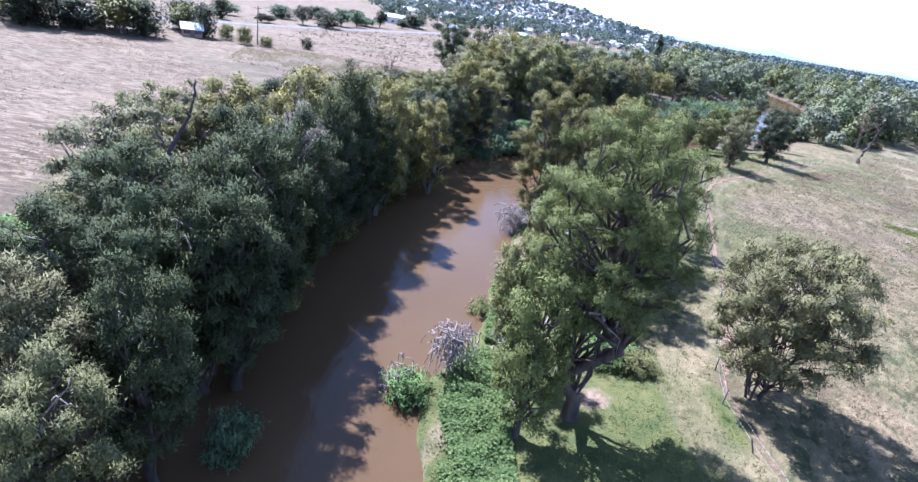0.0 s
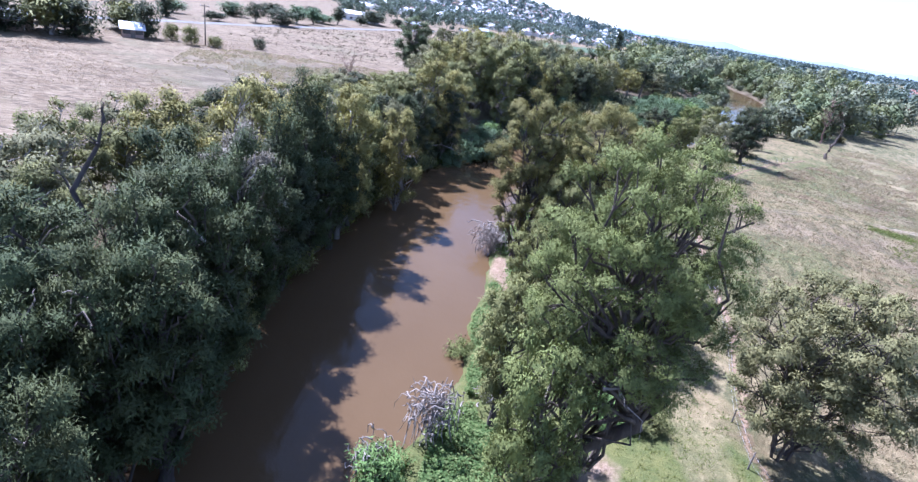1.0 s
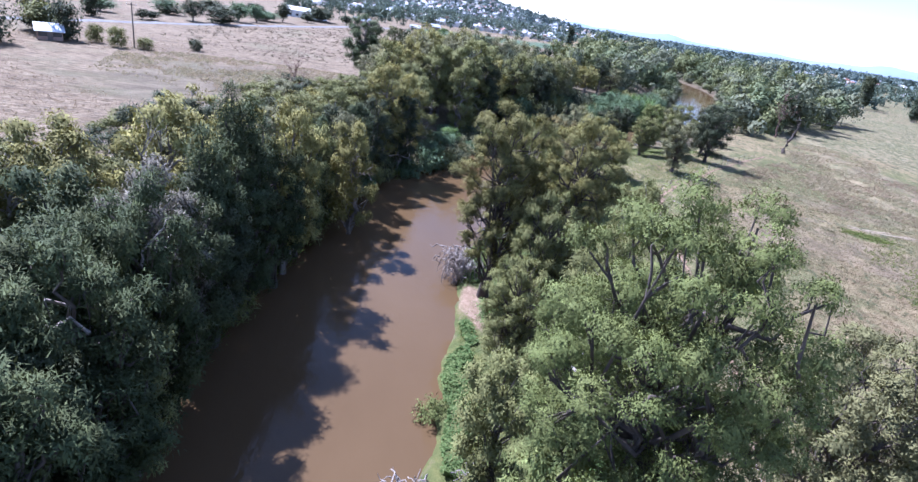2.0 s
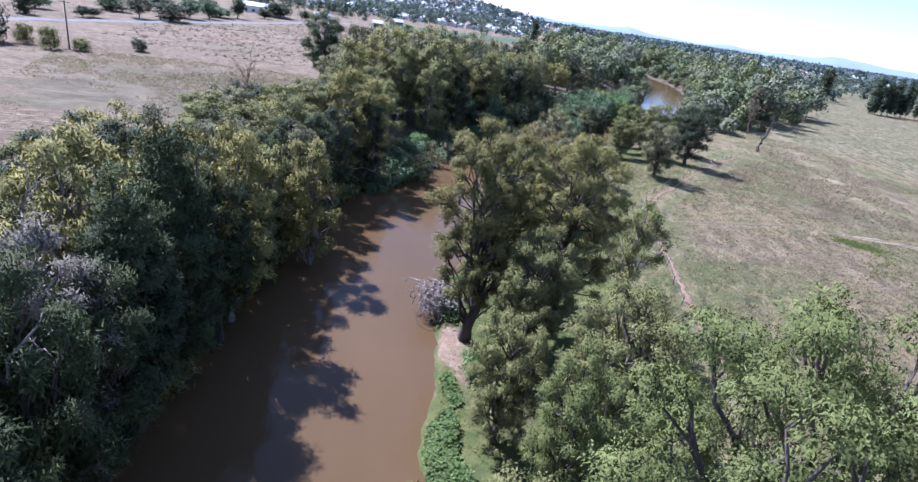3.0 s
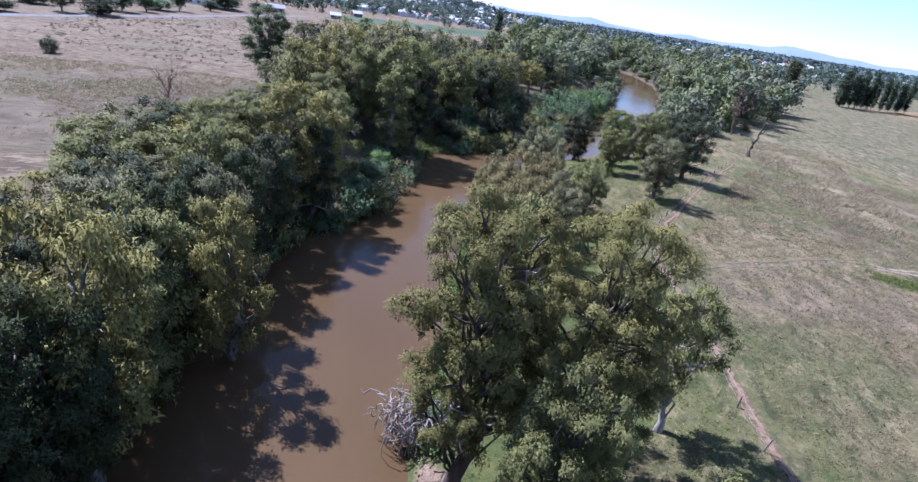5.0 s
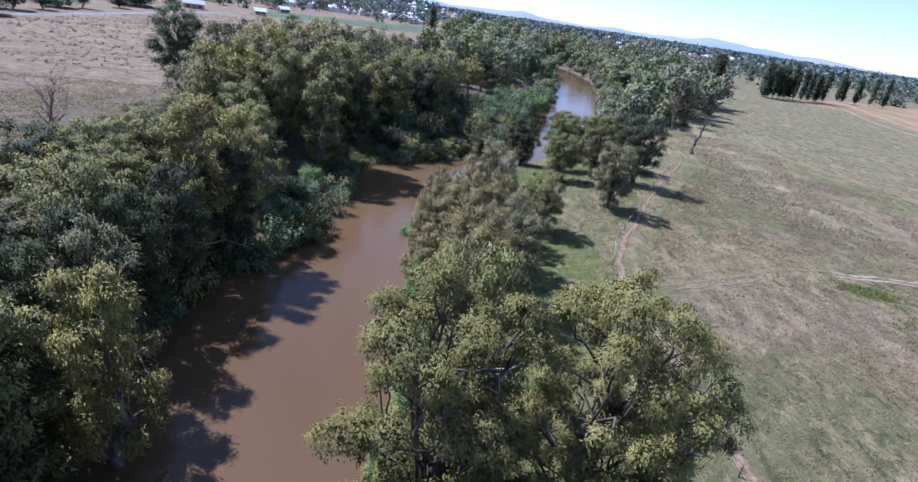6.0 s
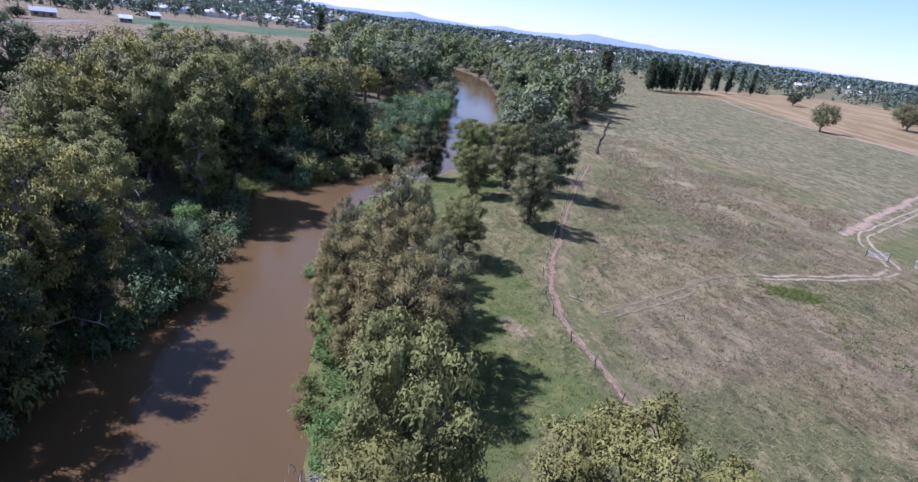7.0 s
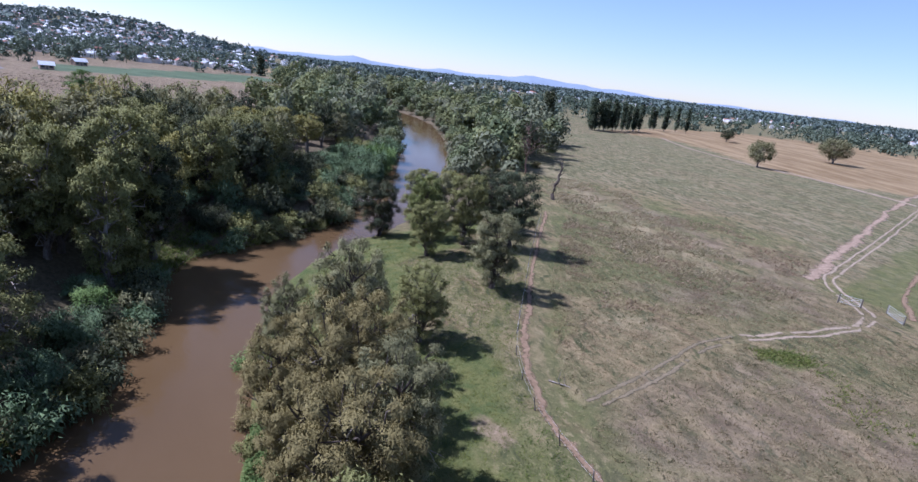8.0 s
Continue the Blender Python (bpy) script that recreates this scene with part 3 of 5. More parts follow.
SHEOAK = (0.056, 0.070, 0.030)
PALE = (0.165, 0.155, 0.072)
RIPE = (0.168, 0.152, 0.049)
FRESH = (0.128, 0.145, 0.044)
OLIVE, YELLOWISH, DARKG, GREY, BROWNISH, BLUISH, BRIGHT = (
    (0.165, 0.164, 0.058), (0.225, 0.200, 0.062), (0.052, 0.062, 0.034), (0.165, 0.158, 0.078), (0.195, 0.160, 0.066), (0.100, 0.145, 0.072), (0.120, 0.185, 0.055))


def tree(kind, x, y, top, r, colour, label, turn=None, group="riverside trees", name="tree", sink=0.0):
    """A tree on the ground with its top at that level and its crown of that radius."""
    tm, cm, h, rad, dead = KINDS[kind]
    foot = place(x, y, -sink)
    e = new(name, None)
    e.empty_display_size = 0.5
    sz = (top - foot.z) / h
    sr = r / rad
    a = rng.uniform(0, 2 * math.pi) if turn is None else turn
    e.matrix_basis = Matrix.LocRotScale(foot, Euler((0, 0, a)), (sr, sr, sz))
    t = part("trunk", tm, e)
    c = part("crown", cm, e)
    for limb in dead:
        part("bare_limb", limb, e, "bleached bare limb")
    k = rng.uniform(0.88, 1.12)
    c.color = (colour[0] * k, colour[1] * k, colour[2] * k, 1)
    tagged(e, label, "shrub" if "bush" in kind or kind == "thicket" else "tree", group)
    return e


G = "leafy river gum with pale limbs on the grassy bank"
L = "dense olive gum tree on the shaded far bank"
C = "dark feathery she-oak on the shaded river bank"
RIGHT_BANK = [
    ("gum_star", 9.8, 27.4, 20.9, 4.7, FRESH, "tall river gum with leaning trunk in green meadow", 0.6),
    ("gum_three", 6.4, 25.8, 12.7, 2.5, FRESH, "slender gum beside the tall river gum", 1.0),
    ("gum_four", 6.2, 33.0, 11.3, 2.3, OLIVE, G, 2.0),
    ("gum_fine", 12.0, 40.0, 11.4, 2.7, FRESH, G, 3.0),
    ("gum_fine", 16.0, 43.6, 13.2, 3.9, OLIVE, G, 4.0),
    ("gum_fine", 10.2, 45.6, 10.2, 2.5, OLIVE, G, 5.0),
    ("gum_two", 10.9, 57.2, 18.2, 4.1, RIPE, "tall gum with dark crooked trunk over the water", 0.3),
    ("gum_one", 17.2, 56.0, 18.1, 4.3, RIPE, "tall spreading gum with dead white limbs in its crown", 2.6),
    ("gum_five", 23.9, 57.8, 13.3, 2.6, OLIVE, "small leaning gum beside the dirt path", 1.0),
    ("gum_fine", 13.4, 51.4, 13.0, 2.8, OLIVE, G, 1.7),
    ("gum_three", 15.4, 64.6, 15.8, 3.1, OLIVE, G, 2.4),
    ("gum_four", 18.6, 71.5, 13.0, 2.9, OLIVE, G, 0.5),
    ("gum_fine", 22.4, 78.6, 12.4, 3.7, BROWNISH, "brownish olive gum leaning over the river", 1.2),
    ("gum_fine", 26.0, 80.5, 12.6, 3.2, GREY, G, 2.2),
    ("gum_fine", 25.0, 86.8, 12.7, 3.7, BROWNISH, "brownish olive gum leaning over the river", 3.3),
    ("gum_fine", 28.6, 88.0, 12.2, 3.0, BROWNISH, "brownish olive gum leaning over the river", 4.1),
    ("gum_fine", 30.2, 94.5, 13.8, 3.4, GREY, "grey-green gum standing above the river bank", 5.0),
    ("gum_fine", 37.4, 94.8, 10.6, 2.7, OLIVE, "small open gum on the green river flat", 0.4),
    ("gum_three", 51.6, 101.3, 12.6, 3.3, GREY, "slender grey-green gum beside the dirt path", 0.2),
    ("gum_three", 64.4, 112.0, 14.9, 3.7, DARKG, "dark round gum at the edge of the paddock", 1.2),
    ("gum_three", 59.6, 116.6, 13.6, 3.1, OLIVE, G, 2.0),
    ("gum_three", 52.3, 115.0, 10.4, 3.0, OLIVE, G, 2.9),
    ("gum_three", 57.2, 123.4, 12.0, 3.1, FRESH, G, 3.6),
    ("gum_three", 69.5, 122.6, 12.8, 3.4, DARKG, "dark round gum at the edge of the paddock", 4.4),
    ("gum_three", 54.0, 131.0, 9.6, 3.3, DARKG, "small dark tree at the water's edge", 5.0),
    ("gum_three", 71.5, 141.0, 8.6, 3.2, YELLOWISH, G, 5.5),
    ("bank_gum", 64.0, 135.0, 10.4, 3.5, OLIVE, G, 0.5),
    ("bank_gum", 66.5, 132.0, 10.4, 3.2, GREY, G, 2.5),
    ("bank_gum", 80.5, 137.6, 8.6, 2.8, OLIVE, G, 4.5),
    ("gum_fine", 21.6, 83.2, 10.2, 2.8, BROWNISH, "brownish olive gum leaning over the river", 4.9),
    ("gum_fine", 22.6, 89.6, 10.4, 2.6, BROWNISH, "brownish olive gum leaning over the river", 1.9),
    ("gum_fine", 26.6, 98.6, 9.4, 2.4, GREY, "grey-green gum leaning over the river", 2.8),
    ("gum_fine", 20.0, 47.5, 9.6, 2.4, OLIVE, G, 5.9),
    ("gum_three", 33.0, 100.0, 9.6, 2.5, BROWNISH, G, 0.9),
    ("box_tree", 21.8, 29.6, 14.5, 4.9, (0.155, 0.145, 0.062), "rounded multi-stemmed box tree in dry grass", 0.0),
]
LEFT_BANK = [
    ("she_oak", -15.2, 19.0, 12.6, 2.7, PALE, "pale feathery she-oak leaning from the bank", 0.0),
    ("she_oak_two", -12.4, 15.4, 11.4, 2.7, (0.150, 0.150, 0.062), "yellowish feathery she-oak leaning over the water", 3.0),
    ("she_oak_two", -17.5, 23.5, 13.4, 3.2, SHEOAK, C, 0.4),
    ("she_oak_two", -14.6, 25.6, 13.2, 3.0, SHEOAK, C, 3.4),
    # the next two stand out of view, added to cast shade on the water
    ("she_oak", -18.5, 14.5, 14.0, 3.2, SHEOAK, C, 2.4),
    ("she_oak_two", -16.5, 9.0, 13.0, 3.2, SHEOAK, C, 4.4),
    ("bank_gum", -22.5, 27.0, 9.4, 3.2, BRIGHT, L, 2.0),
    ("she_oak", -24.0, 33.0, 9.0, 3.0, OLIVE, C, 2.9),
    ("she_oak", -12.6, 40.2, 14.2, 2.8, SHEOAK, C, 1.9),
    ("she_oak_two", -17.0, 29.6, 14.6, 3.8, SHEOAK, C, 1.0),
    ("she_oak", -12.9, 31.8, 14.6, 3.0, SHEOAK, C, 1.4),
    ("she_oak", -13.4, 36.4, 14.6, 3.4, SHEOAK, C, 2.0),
    ("bank_gum", -10.6, 37.0, 10.8, 2.4, OLIVE, L, 2.2),
    ("she_oak_two", -10.9, 33.4, 15.4, 3.4, SHEOAK, C, 0.2),
    ("she_oak", -10.6, 28.4, 13.6, 3.0, SHEOAK, C, 1.2),
    ("she_oak_two", -10.2, 38.6, 15.8, 3.0, SHEOAK, C, 2.7),
    ("she_oak_two", -12.0, 20.6, 12.6, 2.6, SHEOAK, C, 5.1),
    ("she_oak_two", -20.5, 36.0, 13.0, 3.4, OLIVE, C, 2.6),
    ("she_oak_two", -11.4, 43.0, 15.0, 3.3, (0.175, 0.155, 0.118), "greyish dying she-oak with feathery foliage on bank", 3.0),
    ("bank_gum", -15.6, 43.5, 14.2, 3.4, SHEOAK, L, 3.4),
    ("bank_gum", -18.9, 49.6, 15.2, 3.8, YELLOWISH, L, 4.0),
    ("bank_gum", -13.9, 53.2, 16.2, 4.0, YELLOWISH, L, 4.6),
    ("she_oak", -9.6, 55.0, 17.2, 3.0, SHEOAK, C, 5.0),
    ("she_oak", -10.0, 49.2, 15.4, 2.8, SHEOAK, C, 5.2),
    ("bank_gum", -7.0, 60.4, 15.4, 3.4, YELLOWISH, L, 5.4),
    ("bank_gum", -11.0, 60.6, 14.8, 3.4, YELLOWISH, L, 0.7),
    ("she_oak_two", -6.2, 63.8, 11.6, 2.6, OLIVE, C, 1.6),
    ("bank_gum_two", -6.4, 69.0, 13.4, 3.4, OLIVE, L, 2.4),
    ("bank_gum", -1.6, 70.8, 12.4, 2.9, YELLOWISH, L, 3.2),
    ("bank_gum_two", -9.6, 74.5, 13.0, 3.4, GREY, L, 3.9),
    ("bank_gum", -3.4, 77.5, 12.0, 3.0, GREY, L, 4.7),
    ("bank_gum", -5.2, 84.6, 13.6, 3.6, OLIVE, L, 5.3),
    ("bank_gum_two", -10.5, 86.0, 10.2, 3.0, GREY, L, 6.0),
    ("bank_gum", 0.2, 88.4, 12.0, 2.8, DARKG, L, 0.4),
    ("bank_gum", 2.2, 94.8, 15.8, 3.8, YELLOWISH, L, 1.1),
    ("bank_gum", 5.6, 98.4, 14.4, 3.0, YELLOWISH, L, 1.8),
    ("bank_gum_two", -4.2, 95.5, 11.6, 3.2, OLIVE, L, 2.4),
    ("bank_gum", 7.6, 106.0, 13.4, 3.4, OLIVE, L, 3.0),
    ("bank_gum", 6.6, 114.4, 14.4, 3.6, OLIVE, L, 3.7),
    ("bank_gum_two", -0.5, 107.0, 12.2, 3.4, OLIVE, L, 4.3),
    ("gum_big", 19.0, 128.6, 19.0, 5.2, OLIVE, "tall gum with long pale bare trunk on the bank", 5.0),
    ("bank_gum", 17.0, 121.4, 14.6, 3.4, OLIVE, "gum leaning over the river from the shaded bank", 1.4),
    ("bank_gum", 12.0, 126.4, 17.2, 3.6, OLIVE, L, 5.6),
    ("bank_gum", 6.4, 126.0, 15.6, 3.8, YELLOWISH, L, 0.2),
    ("gum_big", 22.4, 129.6, 16.2, 3.8, DARKG, L, 0.9),
    ("gum_big", -2.4, 155.0, 19.8, 4.8, (0.090, 0.115, 0.052), "tall dark poplar-like gum standing above the scrub", 1.3),
]
for row in RIGHT_BANK + LEFT_BANK:
    tree(*row)
fill = np.random.default_rng(21)
for q in np.arange(27.0, 60.0, 4.4):  # she-oaks that lean out over the water
    edge_x = float(np.interp(q, [p[1] for p in LEFT_EDGE], [p[0] for p in LEFT_EDGE]))
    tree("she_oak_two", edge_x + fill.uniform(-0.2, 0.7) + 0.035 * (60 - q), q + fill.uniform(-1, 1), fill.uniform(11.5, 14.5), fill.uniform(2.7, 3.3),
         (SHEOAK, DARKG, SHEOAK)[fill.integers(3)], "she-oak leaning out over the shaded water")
for q in np.arange(62.0, 97.0, 4.2):  # close row of lower trees under the tall ones, mostly coloured dark for shade
    edge_x = float(np.interp(q, [p[1] for p in LEFT_EDGE], [p[0] for p in LEFT_EDGE]))
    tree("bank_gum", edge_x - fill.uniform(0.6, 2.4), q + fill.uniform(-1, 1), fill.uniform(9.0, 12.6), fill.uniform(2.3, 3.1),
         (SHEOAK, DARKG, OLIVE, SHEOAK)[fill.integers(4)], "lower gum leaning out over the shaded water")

BANK_BUSHES = [
    ("willow_bush", 9.6, 103.4, 4.0, 2.6, BLUISH), ("willow_bush", 12.4, 109.6, 4.4, 2.8, BLUISH), ("bush", 14.8, 114.6, 4.2, 1.9, BRIGHT),
    ("bush", 14.4, 119.0, 3.6, 2.2, BLUISH), ("bush", 4.2, 96.4, 3.4, 2.2, DARKG), ("bush", -0.6, 88.0, 3.6, 2.2, DARKG),
    ("bush", -4.0, 78.6, 3.4, 2.0, DARKG), ("bush", -6.6, 68.0, 3.8, 2.2, DARKG), ("bush", -9.0, 58.6, 3.6, 2.0, DARKG),
    ("bush", -11.6, 47.6, 4.0, 2.2, DARKG), ("bush", -13.4, 39.0, 3.8, 2.2, DARKG), ("bush", -8.8, 22.8, 3.2, 1.5, BLUISH),
    ("bush", -0.1, 29.4, 2.2, 1.7, BRIGHT), ("bush", 13.4, 33.6, 4.3, 1.9, BRIGHT), ("bush", 15.2, 32.4, 4.0, 1.5, OLIVE), ("willow_bush", 36, 139.6, 4.4, 2.8, BLUISH), ("willow_bush", 42.6, 143, 4.6, 3.0, DARKG),
    ("willow_bush", 31, 137.4, 5.0, 3.0, DARKG), ("willow_bush", 47, 148.6, 4.6, 3.4, BLUISH), ("willow_bush", 53, 154.5, 4.4, 3.0, GREY),
    ("willow_bush", 68, 164, 7.0, 4.4, BLUISH), ("willow_bush", 74, 171, 8.0, 4.8, BLUISH), ("willow_bush", 80.5, 178, 8.2, 4.8, BRIGHT),
    ("willow_bush", 86, 186, 7.6, 4.6, BLUISH), ("willow_bush", 73, 180, 8.0, 5.0, BLUISH), ("willow_bush", 64, 172, 7.0, 4.4, BLUISH),
    ("willow_bush", 94, 196, 7.4, 4.6, BLUISH), ("willow_bush", 80, 190, 8.0, 4.8, OLIVE), ("willow_bush", 50, 160, 5.0, 3.4, DARKG), ("willow_bush", 60, 162.4, 4.0, 3.0, GREY),
]
for kind, x, y, top, r, col in BANK_BUSHES:
    tree(kind, x, y, max(top, place(x, y).z + 1.5), r, col, "dense leafy bush at the water's edge", group="bank bushes", name="bush")


def scatter(poly, gap, n, seed):
    """Places in a polygon, no two closer than gap."""
    g = np.random.default_rng(seed)
    p = np.array(poly, float)
    got = []
    for _ in range(n * 30):
        q = p.min(0) + g.random(2) * (p.max(0) - p.min(0))
        if inside(q[:1], q[1:], p)[0] and all(np.hypot(*(q - o)) > gap for o in got):
            got.append(q)
            if len(got) >= n:
                break
    return got


WOODS = [
    # back rows of the left bank
    ([(-21, 30), (-26, 46), (-24, 60), (-18, 72), (-13, 66), (-17, 52), (-22, 44)], 3.6, 12, 11.5, 14.5, 3.6),
    ([(-15, 74), (-14, 96), (-9, 112), (-4, 122), (2, 118), (-2, 104), (-7, 92), (-8, 78)], 3.6, 22, 9.0, 12.5, 3.4),
    # round the bend
    ([(-2, 126), (4, 142), (18, 158), (34, 176), (48, 190), (60, 178), (50, 160), (36, 145), (24, 137), (8, 124)], 4.4, 62, 13.5, 18.0, 4.2),
    ([(2, 138), (10, 152), (22, 166), (34, 178), (40, 172), (30, 158), (18, 146), (8, 134)], 5.2, 18, 17.5, 20.5, 4.8),
    ([(56, 176), (48, 192), (70, 226), (96, 262), (118, 306), (140, 350), (166, 342), (148, 298), (127, 262), (108, 230), (90, 206), (74, 190)], 6.2, 64, 12.5, 18.0, 4.6),
    # right side of the upper reach
    ([(80, 150), (94, 160), (112, 176), (132, 186), (158, 194), (184, 208), (196, 226), (206, 262), (212, 300), (206, 330), (190, 300), (168, 258), (148, 228), (126, 200), (104, 178)], 6.4, 62, 11.0, 17.5, 4.5),
    ([(99, 173), (117, 193), (135, 214), (153, 239), (171, 269), (190, 301), (204, 341), (212, 384), (234, 380), (224, 334), (206, 292), (186, 258), (166, 226), (148, 202), (130, 184), (108, 164)], 5.8, 84, 8.0, 14.5, 4.4),
    ([(200, 330), (215, 300), (250, 340), (262, 400), (215, 430), (206, 370)], 7.0, 26, 13.0, 18.0, 5.0),
    ([(150, 362), (178, 348), (186, 400), (232, 436), (262, 420), (284, 470), (204, 500), (146, 442)], 6.5, 40, 12.0, 17.0, 5.0),
    ([(140, 350), (160, 345), (172, 400), (170, 450), (145, 440)], 7.0, 14, 13.0, 18.0, 5.0),
]
far_wood = []
for i, (poly, gap, n, lo, hi, rad) in enumerate(WOODS):
    for x, y in scatter(poly, gap, n, 40 + i):
        top, r = rng.uniform(lo, hi), rad * rng.uniform(0.8, 1.15)
        if line_distance(x, y, [(25, 131), (14.5, 143.5)]) < 4.2:
            continue
        if y < 240 and x > 78 and line_distance(x, y, RIGHT_EDGE) < 13:
            top, r = place(x, y).z + rng.uniform(2.0, 5.0), r * 0.7  # low scrub beside the upper reach
        if y > 200 or x > 100:
            far_wood.append((x, y, top + (1.0 if top > 9 else 0.0), r * 1.3))
            continue
        kind = "bank_gum_two" if i == 0 else "back_gum" if i == 1 else ("wood_one", "wood_two", "wood_three")[rng.integers(3)]
        c = [OLIVE, OLIVE, DARKG, GREY, YELLOWISH][rng.integers(5)]
        tree(kind, x, y, top, r, c, "olive gum tree in the riverside wood", group="riverside wood")

# undergrowth on the wooded banks
for line, off, lab in ((LEFT_EDGE, -1, 9), (RIGHT_EDGE, 1, 10)):
    pts = np.array(line, float)
    s = np.concatenate([[0], np.cumsum(np.hypot(*np.diff(pts, axis=0).T))])
    q = 75.0
    while q < 520:
        x, y = np.interp(q, s, pts[:, 0]), np.interp(q, s, pts[:, 1])
        x2, y2 = np.interp(q + 1, s, pts[:, 0]), np.interp(q + 1, s, pts[:, 1])
        nx, ny = (y2 - y) * off, -(x2 - x) * off
        w = rng.uniform(-0.8, 2.6) if 90 < y < 150 else rng.uniform(-0.4, 3.6)
        q += (rng.uniform(1.3, 2.6) if 60 < y < 170 else rng.uniform(2.6, 5.0)) if off < 0 else (rng.uniform(1.6, 3.0) if 64 < y < 106 else rng.uniform(6, 14))
        if (off > 0 and (y < 33 or 106 < y < 128)) or math.hypot(x - 24, y - 129) < 5.5:
            continue
        px, py = x + nx * w, y + ny * w
        if y > 190:
            q -= 1.5
            far_wood.append((px + nx, py + ny, place(px, py).z + rng.uniform(2.5, 6.0), rng.uniform(2.0, 3.4)))
            continue
        c = ([DARKG, OLIVE, BLUISH, GREY] if off < 0 else [OLIVE, FRESH, BROWNISH, BRIGHT])[rng.integers(4)]
        r = rng.uniform(1.3, 2.6) if off < 0 or y > 106 else rng.uniform(0.9, 1.7)
        tree("thicket", px, py, place(px, py).z + r * rng.uniform(1.2, 1.9), r, c, "leafy undergrowth bush beside the river", group="bank bushes", name="bush")

# shrubs behind the waterline at the bend
for i, (x, y) in enumerate(scatter([(18, 124), (26, 134), (38, 140), (50, 146), (60, 156), (68, 168), (58, 172), (44, 158), (30, 147), (18, 136)], 2.6, 46, 77)):
    if math.hypot(x - 24.5, (y - 133.5) * 0.8) < 6.0:
        continue
    c = [DARKG, BLUISH, OLIVE, DARKG][i % 4]
    r = rng.uniform(1.8, 3.0)
    tree("thicket", x, y, place(x, y).z + r * rng.uniform(1.3, 1.9), r, c, "leafy undergrowth bush beside the river", group="bank bushes", name="bush")

# ---- tracks, path, fence, gates ----
def worn_material(name, a, b, scale, cover=0.5):
    """Bare earth that breaks up into the grass towards its edges."""
    k = Nodes(name)
    n = k.noise(scale, 5, 0.7)
    k.bump(n, 0.6, 0.05)
    k.done(k.mix(k.ramp(n, 0.3, 0.7), a, b), 0.95, 0.1)
    worn = k.mul(k.mul(k.attr("worn"), 0.6), k.mul(k.noise(3.2, 5, 0.75), 1.1), "ADD")
    clear = k.node("ShaderNodeBsdfTransparent")
    mx = k.node("ShaderNodeMixShader")
    k.link(k.ramp(worn, cover + 0.12, cover + 0.42), mx.inputs[0])
    k.link(clear.outputs[0], mx.inputs[1])
    k.link(k.b.outputs[0], mx.inputs[2])
    k.link(mx.outputs[0], k.out.inputs["Surface"])
    return k.mat


EARTH_RED = worn_material("red_earth", (0.14, 0.092, 0.056), (0.26, 0.178, 0.112), 1.6, 0.57)
EARTH_PALE = worn_material("pale_earth", (0.105, 0.086, 0.050), (0.20, 0.155, 0.098), 1.2, 0.53)
ASPHALT = plain_material("worn_asphalt", (0.13, 0.125, 0.12), (0.21, 0.20, 0.19), 0.5, 0.9, 0.2, 0.1)
TRACK_SAND = worn_material("track_sand", (0.21, 0.16, 0.108), (0.32, 0.25, 0.175), 1.2, 0.40)
SAND = worn_material("pale_sand", (0.20, 0.135, 0.09), (0.34, 0.25, 0.175), 1.2, 0.55)


def along_line(line, step):
    p = np.array(line, float)
    s = np.concatenate([[0], np.cumsum(np.hypot(*np.diff(p, axis=0).T))])
    q = np.arange(0, s[-1], step)
    x, y = np.interp(q, s, p[:, 0]), np.interp(q, s, p[:, 1])
    k = max(1, int(2.4 / step))
    ker = np.ones(2 * k + 1) / (2 * k + 1)
    xs = np.convolve(np.pad(x, k, mode="edge"), ker, "valid")
    ys = np.convolve(np.pad(y, k, mode="edge"), ker, "valid")
    return np.stack([xs, ys], 1)


